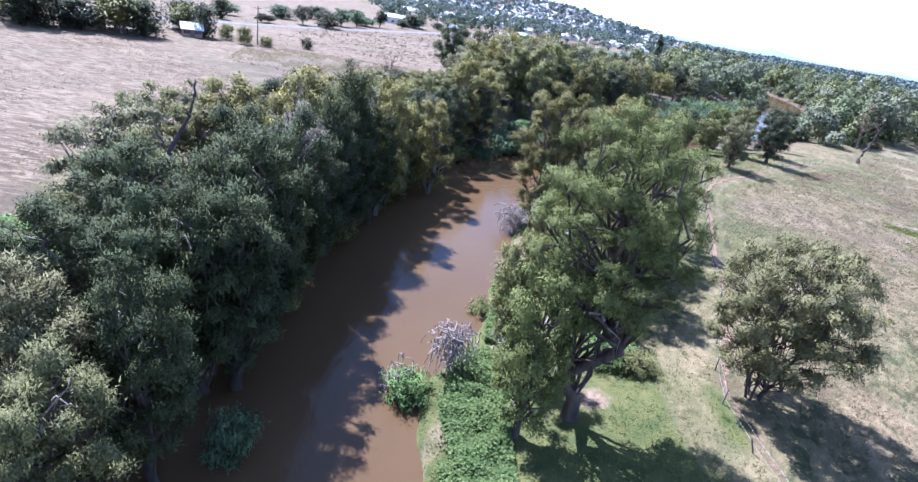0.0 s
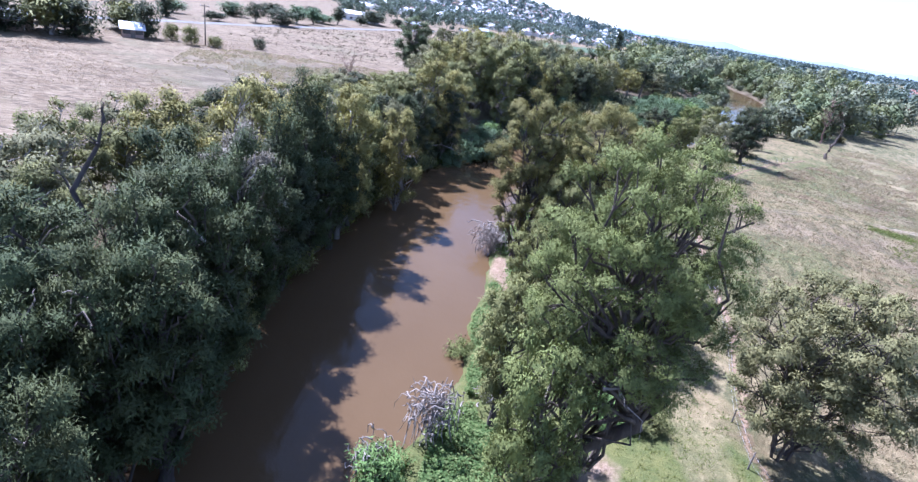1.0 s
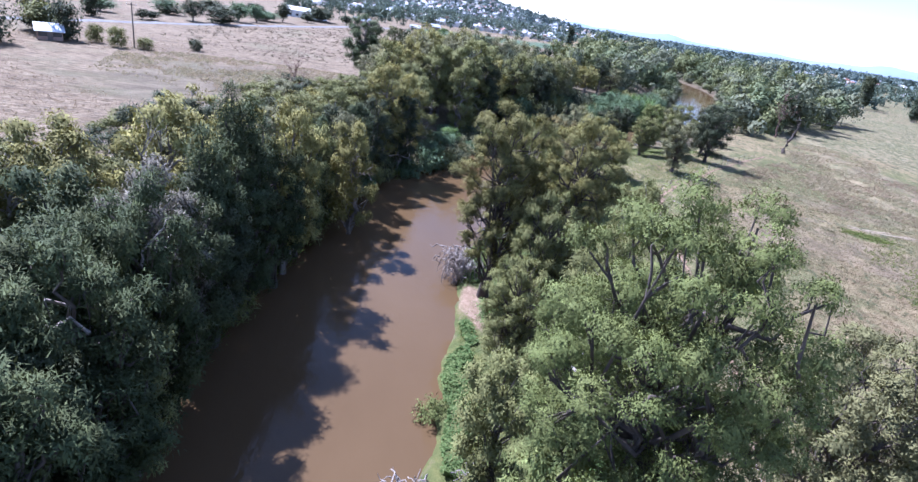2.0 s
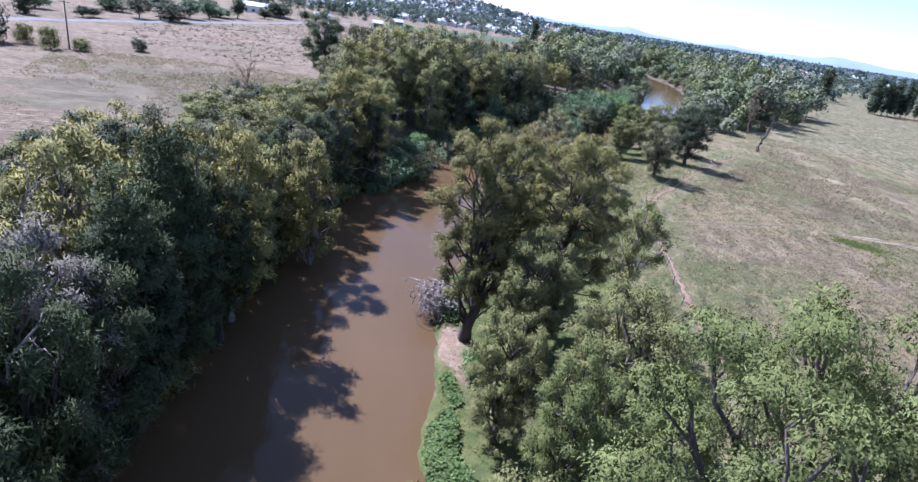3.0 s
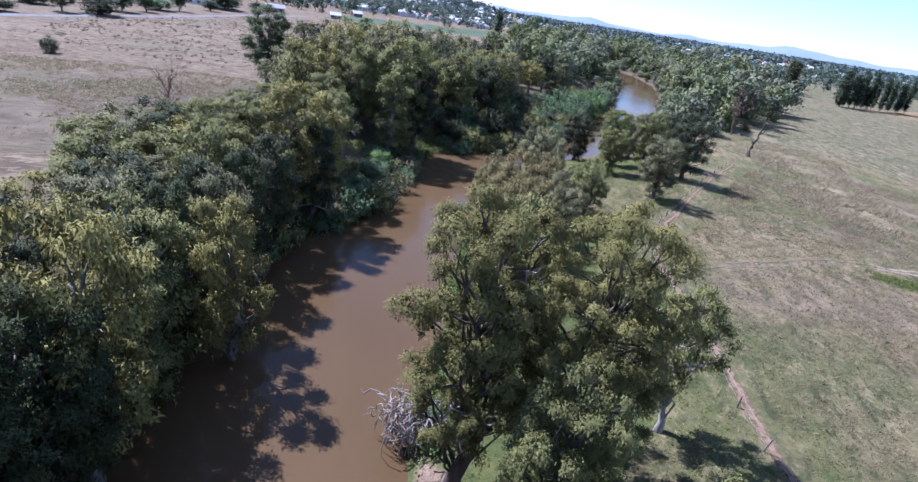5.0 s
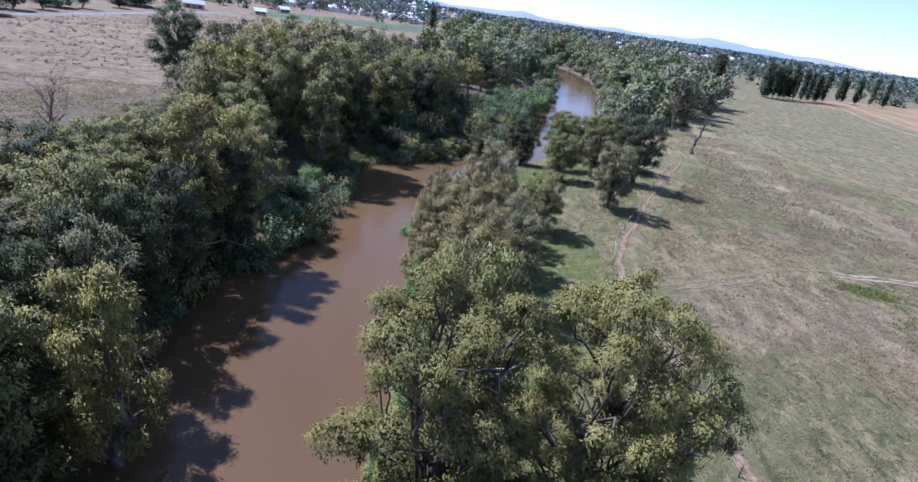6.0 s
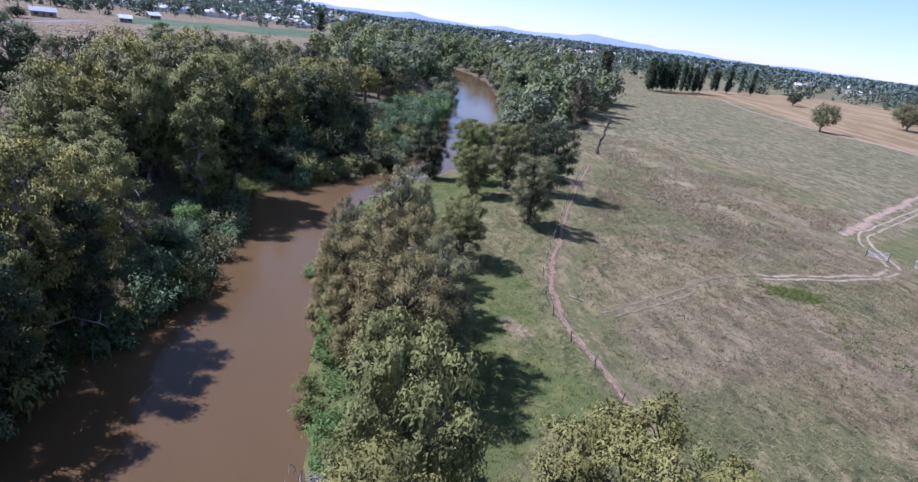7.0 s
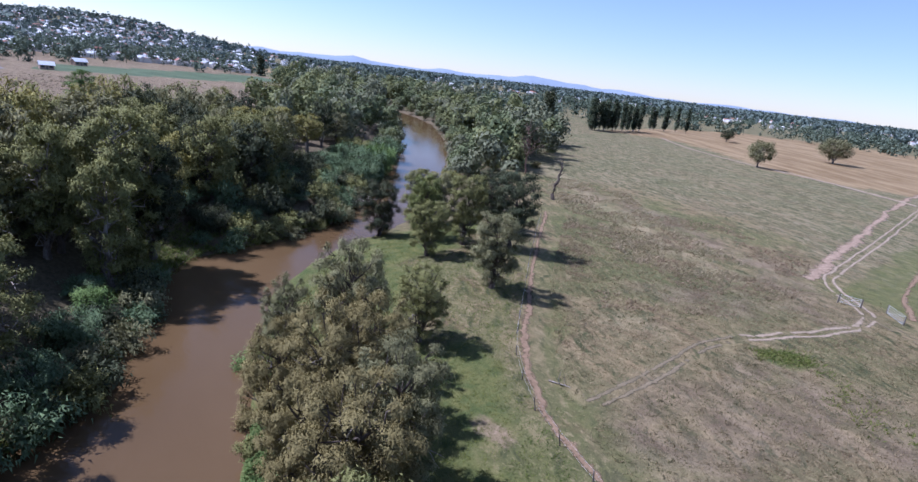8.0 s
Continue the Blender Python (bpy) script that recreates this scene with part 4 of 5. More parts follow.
def ribbon(name, line, width, mat, label, category, offset=0.0, step=0.45, ragged=0.35, dz=0.045, seed=0, gaps=0.0, fade=0.0):
    """A worn strip of ground that follows a line, with ragged edges."""
    g = np.random.default_rng(seed)
    c = along_line(line, step)
    t = np.gradient(c, axis=0)
    t /= np.linalg.norm(t, axis=1, keepdims=True)
    nrm = np.stack([t[:, 1], -t[:, 0]], 1)
    n = len(c)
    slow = np.convolve(g.normal(size=n + 8), np.ones(9) / 3, "valid")
    w1 = width * 0.5 * (1 + ragged * (0.6 * slow + 0.5 * g.normal(size=n)))
    w2 = width * 0.5 * (1 + ragged * (0.6 * np.roll(slow, 7) + 0.5 * g.normal(size=n)))
    w1, w2 = np.clip(w1, 0.02, None), np.clip(w2, 0.02, None)
    mid = c + nrm * (offset + 0.15 * width * slow[:, None])
    a, b = mid - nrm * w1[:, None], mid + nrm * w2[:, None]
    rows = np.stack([a, mid, b], 1).reshape(-1, 2)
    z = ground_height(rows[:, 0], rows[:, 1]) + dz
    z = z.reshape(-1, 3)
    z[:, 0] -= dz * 0.9
    z[:, 2] -= dz * 0.9
    i = np.arange(n - 1)
    if gaps:
        i = i[slow[:-1] > -gaps]
    f = np.concatenate([np.stack([3 * i, 3 * i + 1, 3 * i + 4, 3 * i + 3], 1), np.stack([3 * i + 1, 3 * i + 2, 3 * i + 5, 3 * i + 4], 1)])
    me = fast_mesh(name, np.concatenate([rows, z.reshape(-1, 1)], 1), f, mat, True)
    e = me.attributes.new("worn", "FLOAT", "POINT")
    near = 1 - fade * smooth((38 - c[:, 1]) / 10)
    e.data.foreach_set("value", np.stack([0 * near, near, 0 * near], 1).astype(np.float32).ravel())
    return tagged(new(name, me), label, category, kind="structure")


ribbon("dirt_path", PATH_LINE, 1.15, EARTH_RED, "narrow eroded reddish dirt path through grass", "path", dz=0.06, ragged=0.45, seed=1, fade=0.5)
for k, side in enumerate((-0.55, 0.55)):
    ribbon("wheel_rut", TRACK_LINE[1:7], 0.62, EARTH_PALE, "faint wheel rut of a farm track in grass", "track", side, dz=0.05, seed=2 + k, gaps=0.7)
    ribbon("wheel_rut", TRACK_LINE[6:10], 0.62, TRACK_SAND, "pale wheel rut of a farm track in grass", "track", side, dz=0.05, seed=22 + k, gaps=1.4)
    ribbon("wheel_rut", TRACK_LINE[9:], 0.6, TRACK_SAND, "pale sandy wheel rut of a farm track", "track", side * 1.2, dz=0.06, seed=12 + k, ragged=0.25)
ribbon("wheel_rut", TRACK_BACK, 0.5, EARTH_PALE, "pale wheel rut of a farm track", "track", -0.8, dz=0.05, seed=4, gaps=1.2)
ribbon("wheel_rut", TRACK_BACK, 0.5, EARTH_PALE, "pale wheel rut of a farm track", "track", 0.8, dz=0.05, seed=5, gaps=1.2)
ribbon("earth_bank", BANK_TRACK, 3.0, SAND, "bare sandy bank beside the farm track", "bank", dz=0.07, ragged=0.5, step=1.0, seed=6)
ribbon("earth_bank", [(99.7, 72.6), (108, 75.4), (124, 78.5), (150, 82)], 1.8, EARTH_RED, "bare reddish earth by the gate", "bank", dz=0.07, step=0.8, seed=7)
ribbon("farm_road", [(-130, 120), (-95, 178), (-69, 227), (-46, 273), (-16, 352), (10, 405)], 4.0, ASPHALT, "narrow grey road across the pasture", "road", dz=0.35, ragged=0.05, step=4, seed=8)
ribbon("field_track", [(236, 104), (243, 112), (249, 124), (256, 137), (262, 152), (268, 172), (275, 190), (288, 213), (310, 240), (332, 262)], 3.4, TRACK_SAND, "pale track along the stubble field", "track", dz=0.3, ragged=0.3, step=3, seed=9)

POST = bark_material("weathered_post", (0.08, 0.065, 0.055), (0.22, 0.19, 0.165))
STEEL = plain_material("galvanised_steel", (0.38, 0.38, 0.37), (0.52, 0.52, 0.50), 3.0, 0.6, 0.5, 0.05)


def rod(name, pts, radii, mat, sides=6):
    v, f = [], []
    tube(v, f, pts, radii, sides)
    return fast_mesh(name, np.concatenate(v), np.array(f), mat, True)


def build_fence():
    fence = new("fence", None)
    line = along_line(PATH_LINE, 0.5)
    line = line[(line[:, 1] > 16) & (line[:, 1] < 126)]
    post = rod("post", [(0, 0, -0.3), (0.01, 0, 0.4), (0.02, 0.01, 0.9), (0.02, 0.02, 1.0), (0.02, 0.02, 1.02)], [0.048, 0.045, 0.042, 0.04, 0.01], POST, 7)
    g = np.random.default_rng(3)
    tops = []
    for k in range(0, len(line) - 2, 8):
        t = line[k + 1] - line[k]
        t /= np.linalg.norm(t)
        x, y = line[k] + np.array([-t[1], t[0]]) * 0.75
        p = part("post", post, fence)
        p.matrix_basis = Matrix.LocRotScale(place(x, y), Euler((g.normal(0, 0.10), g.normal(0, 0.10), g.uniform(0, 6))), (1, 1, g.uniform(0.85, 1.1)))
        tops.append(place(x, y))
    for h in (0.45, 0.95):
        me = rod("wire", [t + Vector((0, 0, h)) for t in tops], np.full(len(tops), 0.006), STEEL, 3)
        part("wire", me, fence, "thin slack fence wire")
    tagged(fence, "old fence of leaning timber posts and slack wire", "fence")


def build_gate(a, b, lift=0.15, posts=True):
    """A tubular farm gate between two ground points."""
    pa, pb = place(*a), place(*b)
    d = pb - pa
    gate = new("farm_gate", None)
    gate.matrix_basis = Matrix.LocRotScale(pa, Euler((0, 0, math.atan2(d.y, d.x))), None)
    w = d.length
    v, f = [], []
    for p, q in (((0.08, 0, lift), (w - 0.08, 0, lift)), ((0.08, 0, 1.2), (w - 0.08, 0, 1.2)), ((0.08, 0, lift), (0.08, 0, 1.2)), ((w - 0.08, 0, lift), (w - 0.08, 0, 1.2))):
        tube(v, f, [p, q], [0.024, 0.024], 6)
    part("gate_frame", fast_mesh("gate_frame", np.concatenate(v), np.array(f), STEEL, True), gate)
    for h in (0.40, 0.66, 0.93):
        part("rail", rod("rail", [(0.08, 0, h), (w - 0.08, 0, h)], [0.016, 0.016], STEEL), gate)
    part("brace", rod("brace", [(0.08, 0, lift), (w - 0.08, 0, 1.2)], [0.022, 0.022], STEEL), gate)
    if posts:
        for x in (-0.05, w + 0.05):
            part("gate_post", rod("gate_post", [(x, 0, -0.3), (x, 0, 1.25), (x, 0, 1.28)], [0.085, 0.075, 0.02], POST, 8), gate, "round timber gate post")
    tagged(gate, "galvanised tubular farm gate standing in dry grass", "gate")


build_fence()
build_gate((97.3, 80.8), (98.2, 78.4))
build_gate((99.8, 75.8), (96.9, 73.2))

# ---- dead trees, snags, driftwood ----


def dead_tree(x, y, tip, seed, limbs, spread, mat, label, r0=0.22, twigs=0, crook=0.07, first=3):
    """A bare tree whose stem runs from the ground to tip."""
    g = np.random.default_rng(seed)
    foot = place(x, y, -0.2)
    e = new("dead_tree", None)
    e.location = foot
    top = np.array(tip) - np.array(foot)
    h = np.linalg.norm(top)
    stem = bend((0, 0, 0), top, g, crook, 9)
    part("trunk", rod("trunk", stem, r0 * np.array([1.3, 1.05, 0.95, 0.85, 0.75, 0.62, 0.5, 0.36, 0.12]), mat, 8), e)
    for k in range(limbs):
        j = stem[g.integers(first, 9)]
        d = g.normal(size=3)
        d[2] = abs(d[2]) + 0.5
        d /= np.linalg.norm(d)
        end = j + d * spread * g.uniform(0.5, 1.0)
        v, f = [], []
        line = bend(j, end, g, 0.22, 6)
        tube(v, f, line, r0 * np.array([0.42, 0.34, 0.26, 0.2, 0.13, 0.04]), 5)
        for _ in range(2 + twigs):
            a = line[g.integers(2, 6)]
            q = a + (d + g.normal(0, 0.7, 3)) * spread * g.uniform(0.2, 0.45)
            tube(v, f, bend(a, q, g, 0.25, 4), r0 * np.array([0.16, 0.11, 0.07, 0.02]), 3)
        part("limb", fast_mesh("limb", np.concatenate(v), np.array(f), mat, True), e)
    tagged(e, label, "dead tree")


dead_tree(-18.6, 32.6, (-16.4, 36.4, 15.6), 1, 4, 1.3, BARK_DARK, "bare crooked dead trunk leaning above the she-oaks", 0.30, 0, 0.20)
dead_tree(102.8, 139.4, (105.4, 140.6, 10.6), 2, 5, 2.6, BARK_BROWN, "leaning bare dead tree at the paddock edge", 0.36, 0, 0.12)
dead_tree(-14.0, 119.0, (-13.4, 119.4, 11.0), 3, 14, 5.0, DEAD_RED, "leafless tree with spreading fine grey branches in scrub", 0.2, 4, 0.07, 1)
dead_tree(120.0, 166.0, (119.0, 166.0, 13.0), 4, 16, 4.0, DEAD_RED, "reddish dead tree with dense fine twigs", 0.22, 8)
dead_tree(-13.0, 44.4, (-12.6, 44.6, 12.8), 5, 12, 3.4, BARK, "dying tree with grey twiggy branches on bank", 0.18, 7)


def flood_debris(x, y, z, seed, count, reach, label, stump=True):
    """A stump hung with pale dead stalks left by floods."""
    g = np.random.default_rng(seed)
    e = new("flood_debris", None)
    foot = place(x, y)
    e.location = foot
    top = z - foot.z
    if stump:
        part("stump", rod("stump", bend((0.2, -0.1, -0.3), (0, 0, top * 0.95), g, 0.1, 6), [0.22, 0.17, 0.15, 0.13, 0.11, 0.06], DEAD, 7), e, "dark broken stump")
    v, f = [], []
    for _ in range(count):
        a = g.uniform(0, 2 * math.pi)
        r = reach * g.uniform(0.15, 1.0)
        s = np.array([g.normal(0, 0.5 * reach), g.normal(0, 0.5 * reach), top * g.uniform(0.35, 1.0)])
        m = s + np.array([math.cos(a) * r * 0.55, math.sin(a) * r * 0.55, g.uniform(-0.15, 0.45)])
        q = s + np.array([math.cos(a) * r, math.sin(a) * r, -top * g.uniform(-0.12, 0.55)])
        q[2] = max(q[2], 0.05)
        tube(v, f, [s, (s + m) / 2 + g.normal(0, 0.05, 3), m, (m + q) / 2 + g.normal(0, 0.1, 3), q], np.array([0.036, 0.036, 0.032, 0.025, 0.012]) * g.uniform(0.6, 1.6), 4)
    part("stalks", fast_mesh("stalks", np.concatenate(v), np.array(f), DEAD, True), e, "drooping bleached dead stalks")
    tagged(e, label, "driftwood")


flood_debris(2.4, 32.3, 3.9, 1, 190, 1.2, "stump hung with bleached drooping flood debris at water")
flood_debris(-0.9, 30.0, 2.2, 2, 60, 0.9, "low stump with bleached flood debris in the bush", False)
flood_debris(9.3, 61.6, 3.0, 3, 240, 1.6, "pale tangle of flood debris over the water's edge")
flood_debris(6.6, 34.6, 2.2, 4, 60, 1.0, "grey tangle of dead stalks in the creeper", False)
flood_debris(62.0, 152.0, 1.6, 5, 70, 2.2, "pale driftwood heap on the river bend", False)
flood_debris(14.8, 73.6, 2.2, 6, 30, 1.2, "dark broken snag leaning over the water")


def fallen_log(pts, r, label, seed):
    g = np.random.default_rng(seed)
    e = new("fallen_log", None)
    base = Vector(pts[0])
    e.location = base
    rel = [np.array(Vector(p) - base) for p in pts]
    line = np.concatenate([bend(a, b, g, 0.08, 5)[:-1] for a, b in zip(rel[:-1], rel[1:])] + [rel[-1:]])
    part("stem", rod("stem", line, r * np.linspace(1, 0.35, len(line)), DEAD, 7), e)
    for k in range(3):
        j = line[g.integers(2, len(line) - 1)]
        part("branch", rod("branch", bend(j, j + g.normal(0, 0.5, 3) + np.array([0.2, 0, 0.4]), g, 0.2, 4), r * np.array([0.5, 0.4, 0.3, 0.1]), DEAD, 5), e)
    tagged(e, label, "log")


fallen_log([place(42.6, 83.6, 0.10), place(43.4, 82.0, 0.12)], 0.065, "short bleached log lying in dry grass", 1)
fallen_log([place(33.6, 69.6, 0.08), place(34.1, 68.6, 0.10)], 0.07, "short bleached stick lying in green grass", 4)
fallen_log([(1.0, 93.0, 2.6), (4.2, 93.4, 3.4), (6.2, 91.6, 3.2)], 0.11, "bleached fallen limb hanging over the shaded bank", 2)
fallen_log([(50, 144.6, 0.3), (54.5, 145.4, 0.3), (58, 147.6, 0.35)], 0.2, "pale driftwood log in the shallows", 3)

fallen_log([place(163.5, 215.5, 0.5), place(173.6, 212.8, 0.6), place(188.9, 215.1, 0.5)], 0.28, "long bleached fallen tree at the wood's edge", 5)
for x, y, top, r in ((129.5, 178.5, 5.2, 2.3), (132.0, 174.0, 4.2, 1.7)):
    tree("bush", x, y, top, r, BROWNISH, "brownish bush under the dead tree", group="bank bushes", name="bush")

# ---- grasses and creepers ----


def grass_material(name, a, b, c):
    k = Nodes(name)
    geo = k.t.nodes.new("ShaderNodeNewGeometry")
    col = k.mix(k.ramp(k.noise(0.16, 4, 0.6), 0.38, 0.62), a, b)
    col = k.mix(k.mul(k.ramp(k.noise(0.85, 4, 0.65), 0.52, 0.36), 0.6), col, (b[0] * 0.75, b[1] * 0.85, b[2] * 0.7))
    col = k.mix(k.ramp(geo.outputs["Random Per Island"], 0.45, 1.0), col, c)
    k.done(col, 0.8, 0.15)
    tr = k.node("ShaderNodeBsdfTranslucent")
    k.link(col, tr.inputs["Color"])
    mx = k.node("ShaderNodeMixShader", Fac=0.45)
    k.link(k.b.outputs[0], mx.inputs[1])
    k.link(tr.outputs[0], mx.inputs[2])
    k.link(mx.outputs[0], k.out.inputs["Surface"])
    return k.mat


def blades(name, x, y, height, width, per, mat, label, seed, lift=0.0, wind=(0.25, -0.1)):
    """Tufts of pointed blades on the ground, as one object."""
    g = np.random.default_rng(seed)
    z = ground_height(x, y) + lift
    n = len(x) * per
    bx, by, bz = np.repeat(x, per), np.repeat(y, per), np.repeat(z, per)
    h = np.repeat(height, per) * g.uniform(0.5, 1.2, n)
    a = g.uniform(0, 2 * np.pi, n)
    ox, oy = g.normal(0, 0.12, n) * np.repeat(height, per) / 0.3, g.normal(0, 0.12, n) * np.repeat(height, per) / 0.3
    w = width * g.uniform(0.6, 1.4, n)
    p = np.stack([bx + ox, by + oy, bz - 0.03], 1)
    s = np.stack([np.cos(a) * w, np.sin(a) * w, np.zeros(n)], 1)
    t = np.stack([(g.normal(wind[0], 0.75, n)) * h, (g.normal(wind[1], 0.75, n)) * h, h * 0.75], 1)
    v = np.stack([p - s, p + s, p + t], 1).reshape(-1, 3)
    me = fast_mesh(name, v, np.arange(n * 3).reshape(-1, 3), mat)
    return tagged(new(name, me), label, "grass", kind="stuff")


def spots(poly, n, seed):
    g = np.random.default_rng(seed)
    p = np.array(poly, float)
    q = p.min(0) + g.random((n * 2, 2)) * (p.max(0) - p.min(0))
    q = q[inside(q[:, 0], q[:, 1], p)][:n]
    return q[:, 0], q[:, 1], g


DRY = grass_material("dry_grass", (0.190, 0.138, 0.080), (0.105, 0.102, 0.044), (0.33, 0.255, 0.145))
LUSH = grass_material("green_grass", (0.084, 0.120, 0.026), (0.150, 0.160, 0.040), (0.21, 0.215, 0.060))
BROWNWEED = grass_material("brown_weeds", (0.25, 0.172, 0.112), (0.20, 0.155, 0.09), (0.37, 0.28, 0.18))
DARKWEED = grass_material("dark_weeds", (0.10, 0.070, 0.048), (0.085, 0.075, 0.044), (0.17, 0.125, 0.085))
OLIVEWEED = grass_material("olive_weeds", (0.30, 0.225, 0.140), (0.24, 0.21, 0.11), (0.42, 0.34, 0.21))
CREEPER = grass_material("creeper_leaves", (0.105, 0.165, 0.050), (0.155, 0.210, 0.066), (0.24, 0.285, 0.100))

x, y, g = spots([(21, 10), (27, 40), (33, 60), (42, 82), (60, 100), (92, 126), (128, 118), (120, 84), (96, 74), (84, 50), (60, 30), (34, 8)], 54000, 1)
keep = (line_distance(x, y, PATH_LINE) > 0.8) & (np.abs(line_distance(x, y, TRACK_LINE) - 0.66) > 0.5) & (line_distance(x, y, TRACK_BACK) > 1.0)
keep &= g.random(len(x)) > 0.9 * smooth((x + 0.25 * (y - 90) - 72) / 40)
x, y = x[keep], y[keep]
blades("dry_grass", x, y, 0.17 + 0.14 * g.random(len(x)) + 0.08 * wave(x, y, 0.5, 1.0).clip(0), 0.038, 3, DRY, "knee-high dry grass in the open paddock", 2)
x, y, g = spots([(60, 92), (70, 108), (96, 130), (128, 122), (118, 92), (92, 84), (72, 84)], 6000, 3)
keep = wave(x, y, 0.25, 4.0) > 0.1
blades("brown_weeds", x[keep], y[keep], 0.26 + 0.28 * g.random(keep.sum()), 0.06, 5, BROWNWEED, "brown seeding weeds in the paddock", 4)
x, y, g = spots([(80, 116), (98, 132), (108, 148), (128, 160), (132, 142), (112, 118), (104, 100), (94, 90), (80, 96)], 5200, 41)
keep = wave(x, y, 0.35, 2.0) + 0.5 * wave(x, y, 1.1, 5.0) + 0.7 * g.random(len(x)) > 0.35
blades("tall_weeds", x[keep], y[keep], 0.35 + 0.5 * g.random(keep.sum()), 0.09, 5, OLIVEWEED, "straggling olive and straw weeds at the paddock edge", 42)
x, y, g = spots([(64, 77), (67, 79), (72, 75), (66, 67), (60, 58), (53, 48), (50, 50), (57, 62), (62, 70)], 1600, 43)
keep = wave(x, y, 0.6, 3.0) + 0.8 * g.random(len(x)) > 0.45
blades("green_grass", x[keep], y[keep], 0.2 + 0.3 * g.random(keep.sum()), 0.06, 4, LUSH, "strip of green weeds in the dry paddock", 44)
x, y, g = spots([(0.5, 18), (0.8, 30), (5, 36), (8, 52), (14, 68), (22, 88), (27, 104), (36, 118), (60, 130), (74, 124), (60, 104), (44, 88), (36, 72), (28, 50), (21, 36), (19, 14)], 46000, 5)
keep = (line_distance(x, y, PATH_LINE) > 0.7) & ~inside(x, y, RIVER) & (np.hypot(x - 11.5, y - 29.3) > 1.6)
x, y = x[keep], y[keep]
blades("green_grass", x, y, 0.12 + 0.16 * g.random(len(x)), 0.035, 3, LUSH, "lush green grass on the river bank", 6)
x, y, g = spots([(17, 118), (19.6, 124), (26.6, 132.6), (34, 137), (30, 140), (21, 136), (15, 125)], 3000, 27)
blades("green_grass", x, y, 0.25 + 0.4 * g.random(len(x)), 0.07, 4, LUSH, "bright green grass on the shaded bank", 28)
edge = along_line(LEFT_EDGE, 0.12)
edge = edge[(edge[:, 1] > 30) & (edge[:, 1] < 200)]
g = np.random.default_rng(29)
x, y = edge[:, 0] + g.normal(-0.35, 0.45, len(edge)), edge[:, 1] + g.normal(0.35, 0.45, len(edge))
blades("rank_grass", x, y, 0.45 + 0.55 * g.random(len(x)), 0.09, 6, LUSH, "rank green grass along the shaded waterline", 30)
x, y, g = spots([(65, 77.4), (66, 78.4), (69.5, 76.4), (69.6, 73.6), (67, 73.6)], 220, 17)
blades("green_grass", x, y, 0.25 + 0.25 * g.random(len(x)), 0.06, 4, LUSH, "patch of green weeds in the dry paddock", 18)
x, y, g = spots([(-22, 40), (-16, 74), (-14, 110), (-8, 130), (-20, 170), (-60, 190), (-90, 150), (-80, 90), (-50, 44)], 15000, 9)
keep = wave(x, y, 0.12, 3.0) + 0.7 * g.random(len(x)) > 0.5
blades("pasture_weeds", x[keep], y[keep], 0.14 + 0.2 * g.random(keep.sum()), 0.06, 4, BROWNWEED, "brown tussocks scattered over the pale pasture", 10)
x, y, g = spots([(-50, 126), (-14, 110), (-6, 132), (2, 158), (-30, 164), (-56, 158)], 6500, 31)
keep = wave(x, y, 0.22, 6.0) + 0.6 * wave(x, y, 0.7, 2.0) + 0.6 * g.random(len(x)) > 0.15
blades("pasture_weeds", x[keep], y[keep], 0.2 + 0.35 * g.random(keep.sum()), 0.11, 6, OLIVEWEED, "belt of brown and olive weeds across the pasture", 32)
x, y, g = spots([(-60, 190), (-20, 170), (10, 180), (40, 250), (60, 330), (20, 390), (-20, 330), (-60, 240)], 1700, 11)
blades("pasture_weeds", x, y, 0.3 + 0.5 * g.random(len(x)), 0.13, 6, DARKWEED, "brown tussocks in rows on the far pasture", 12)


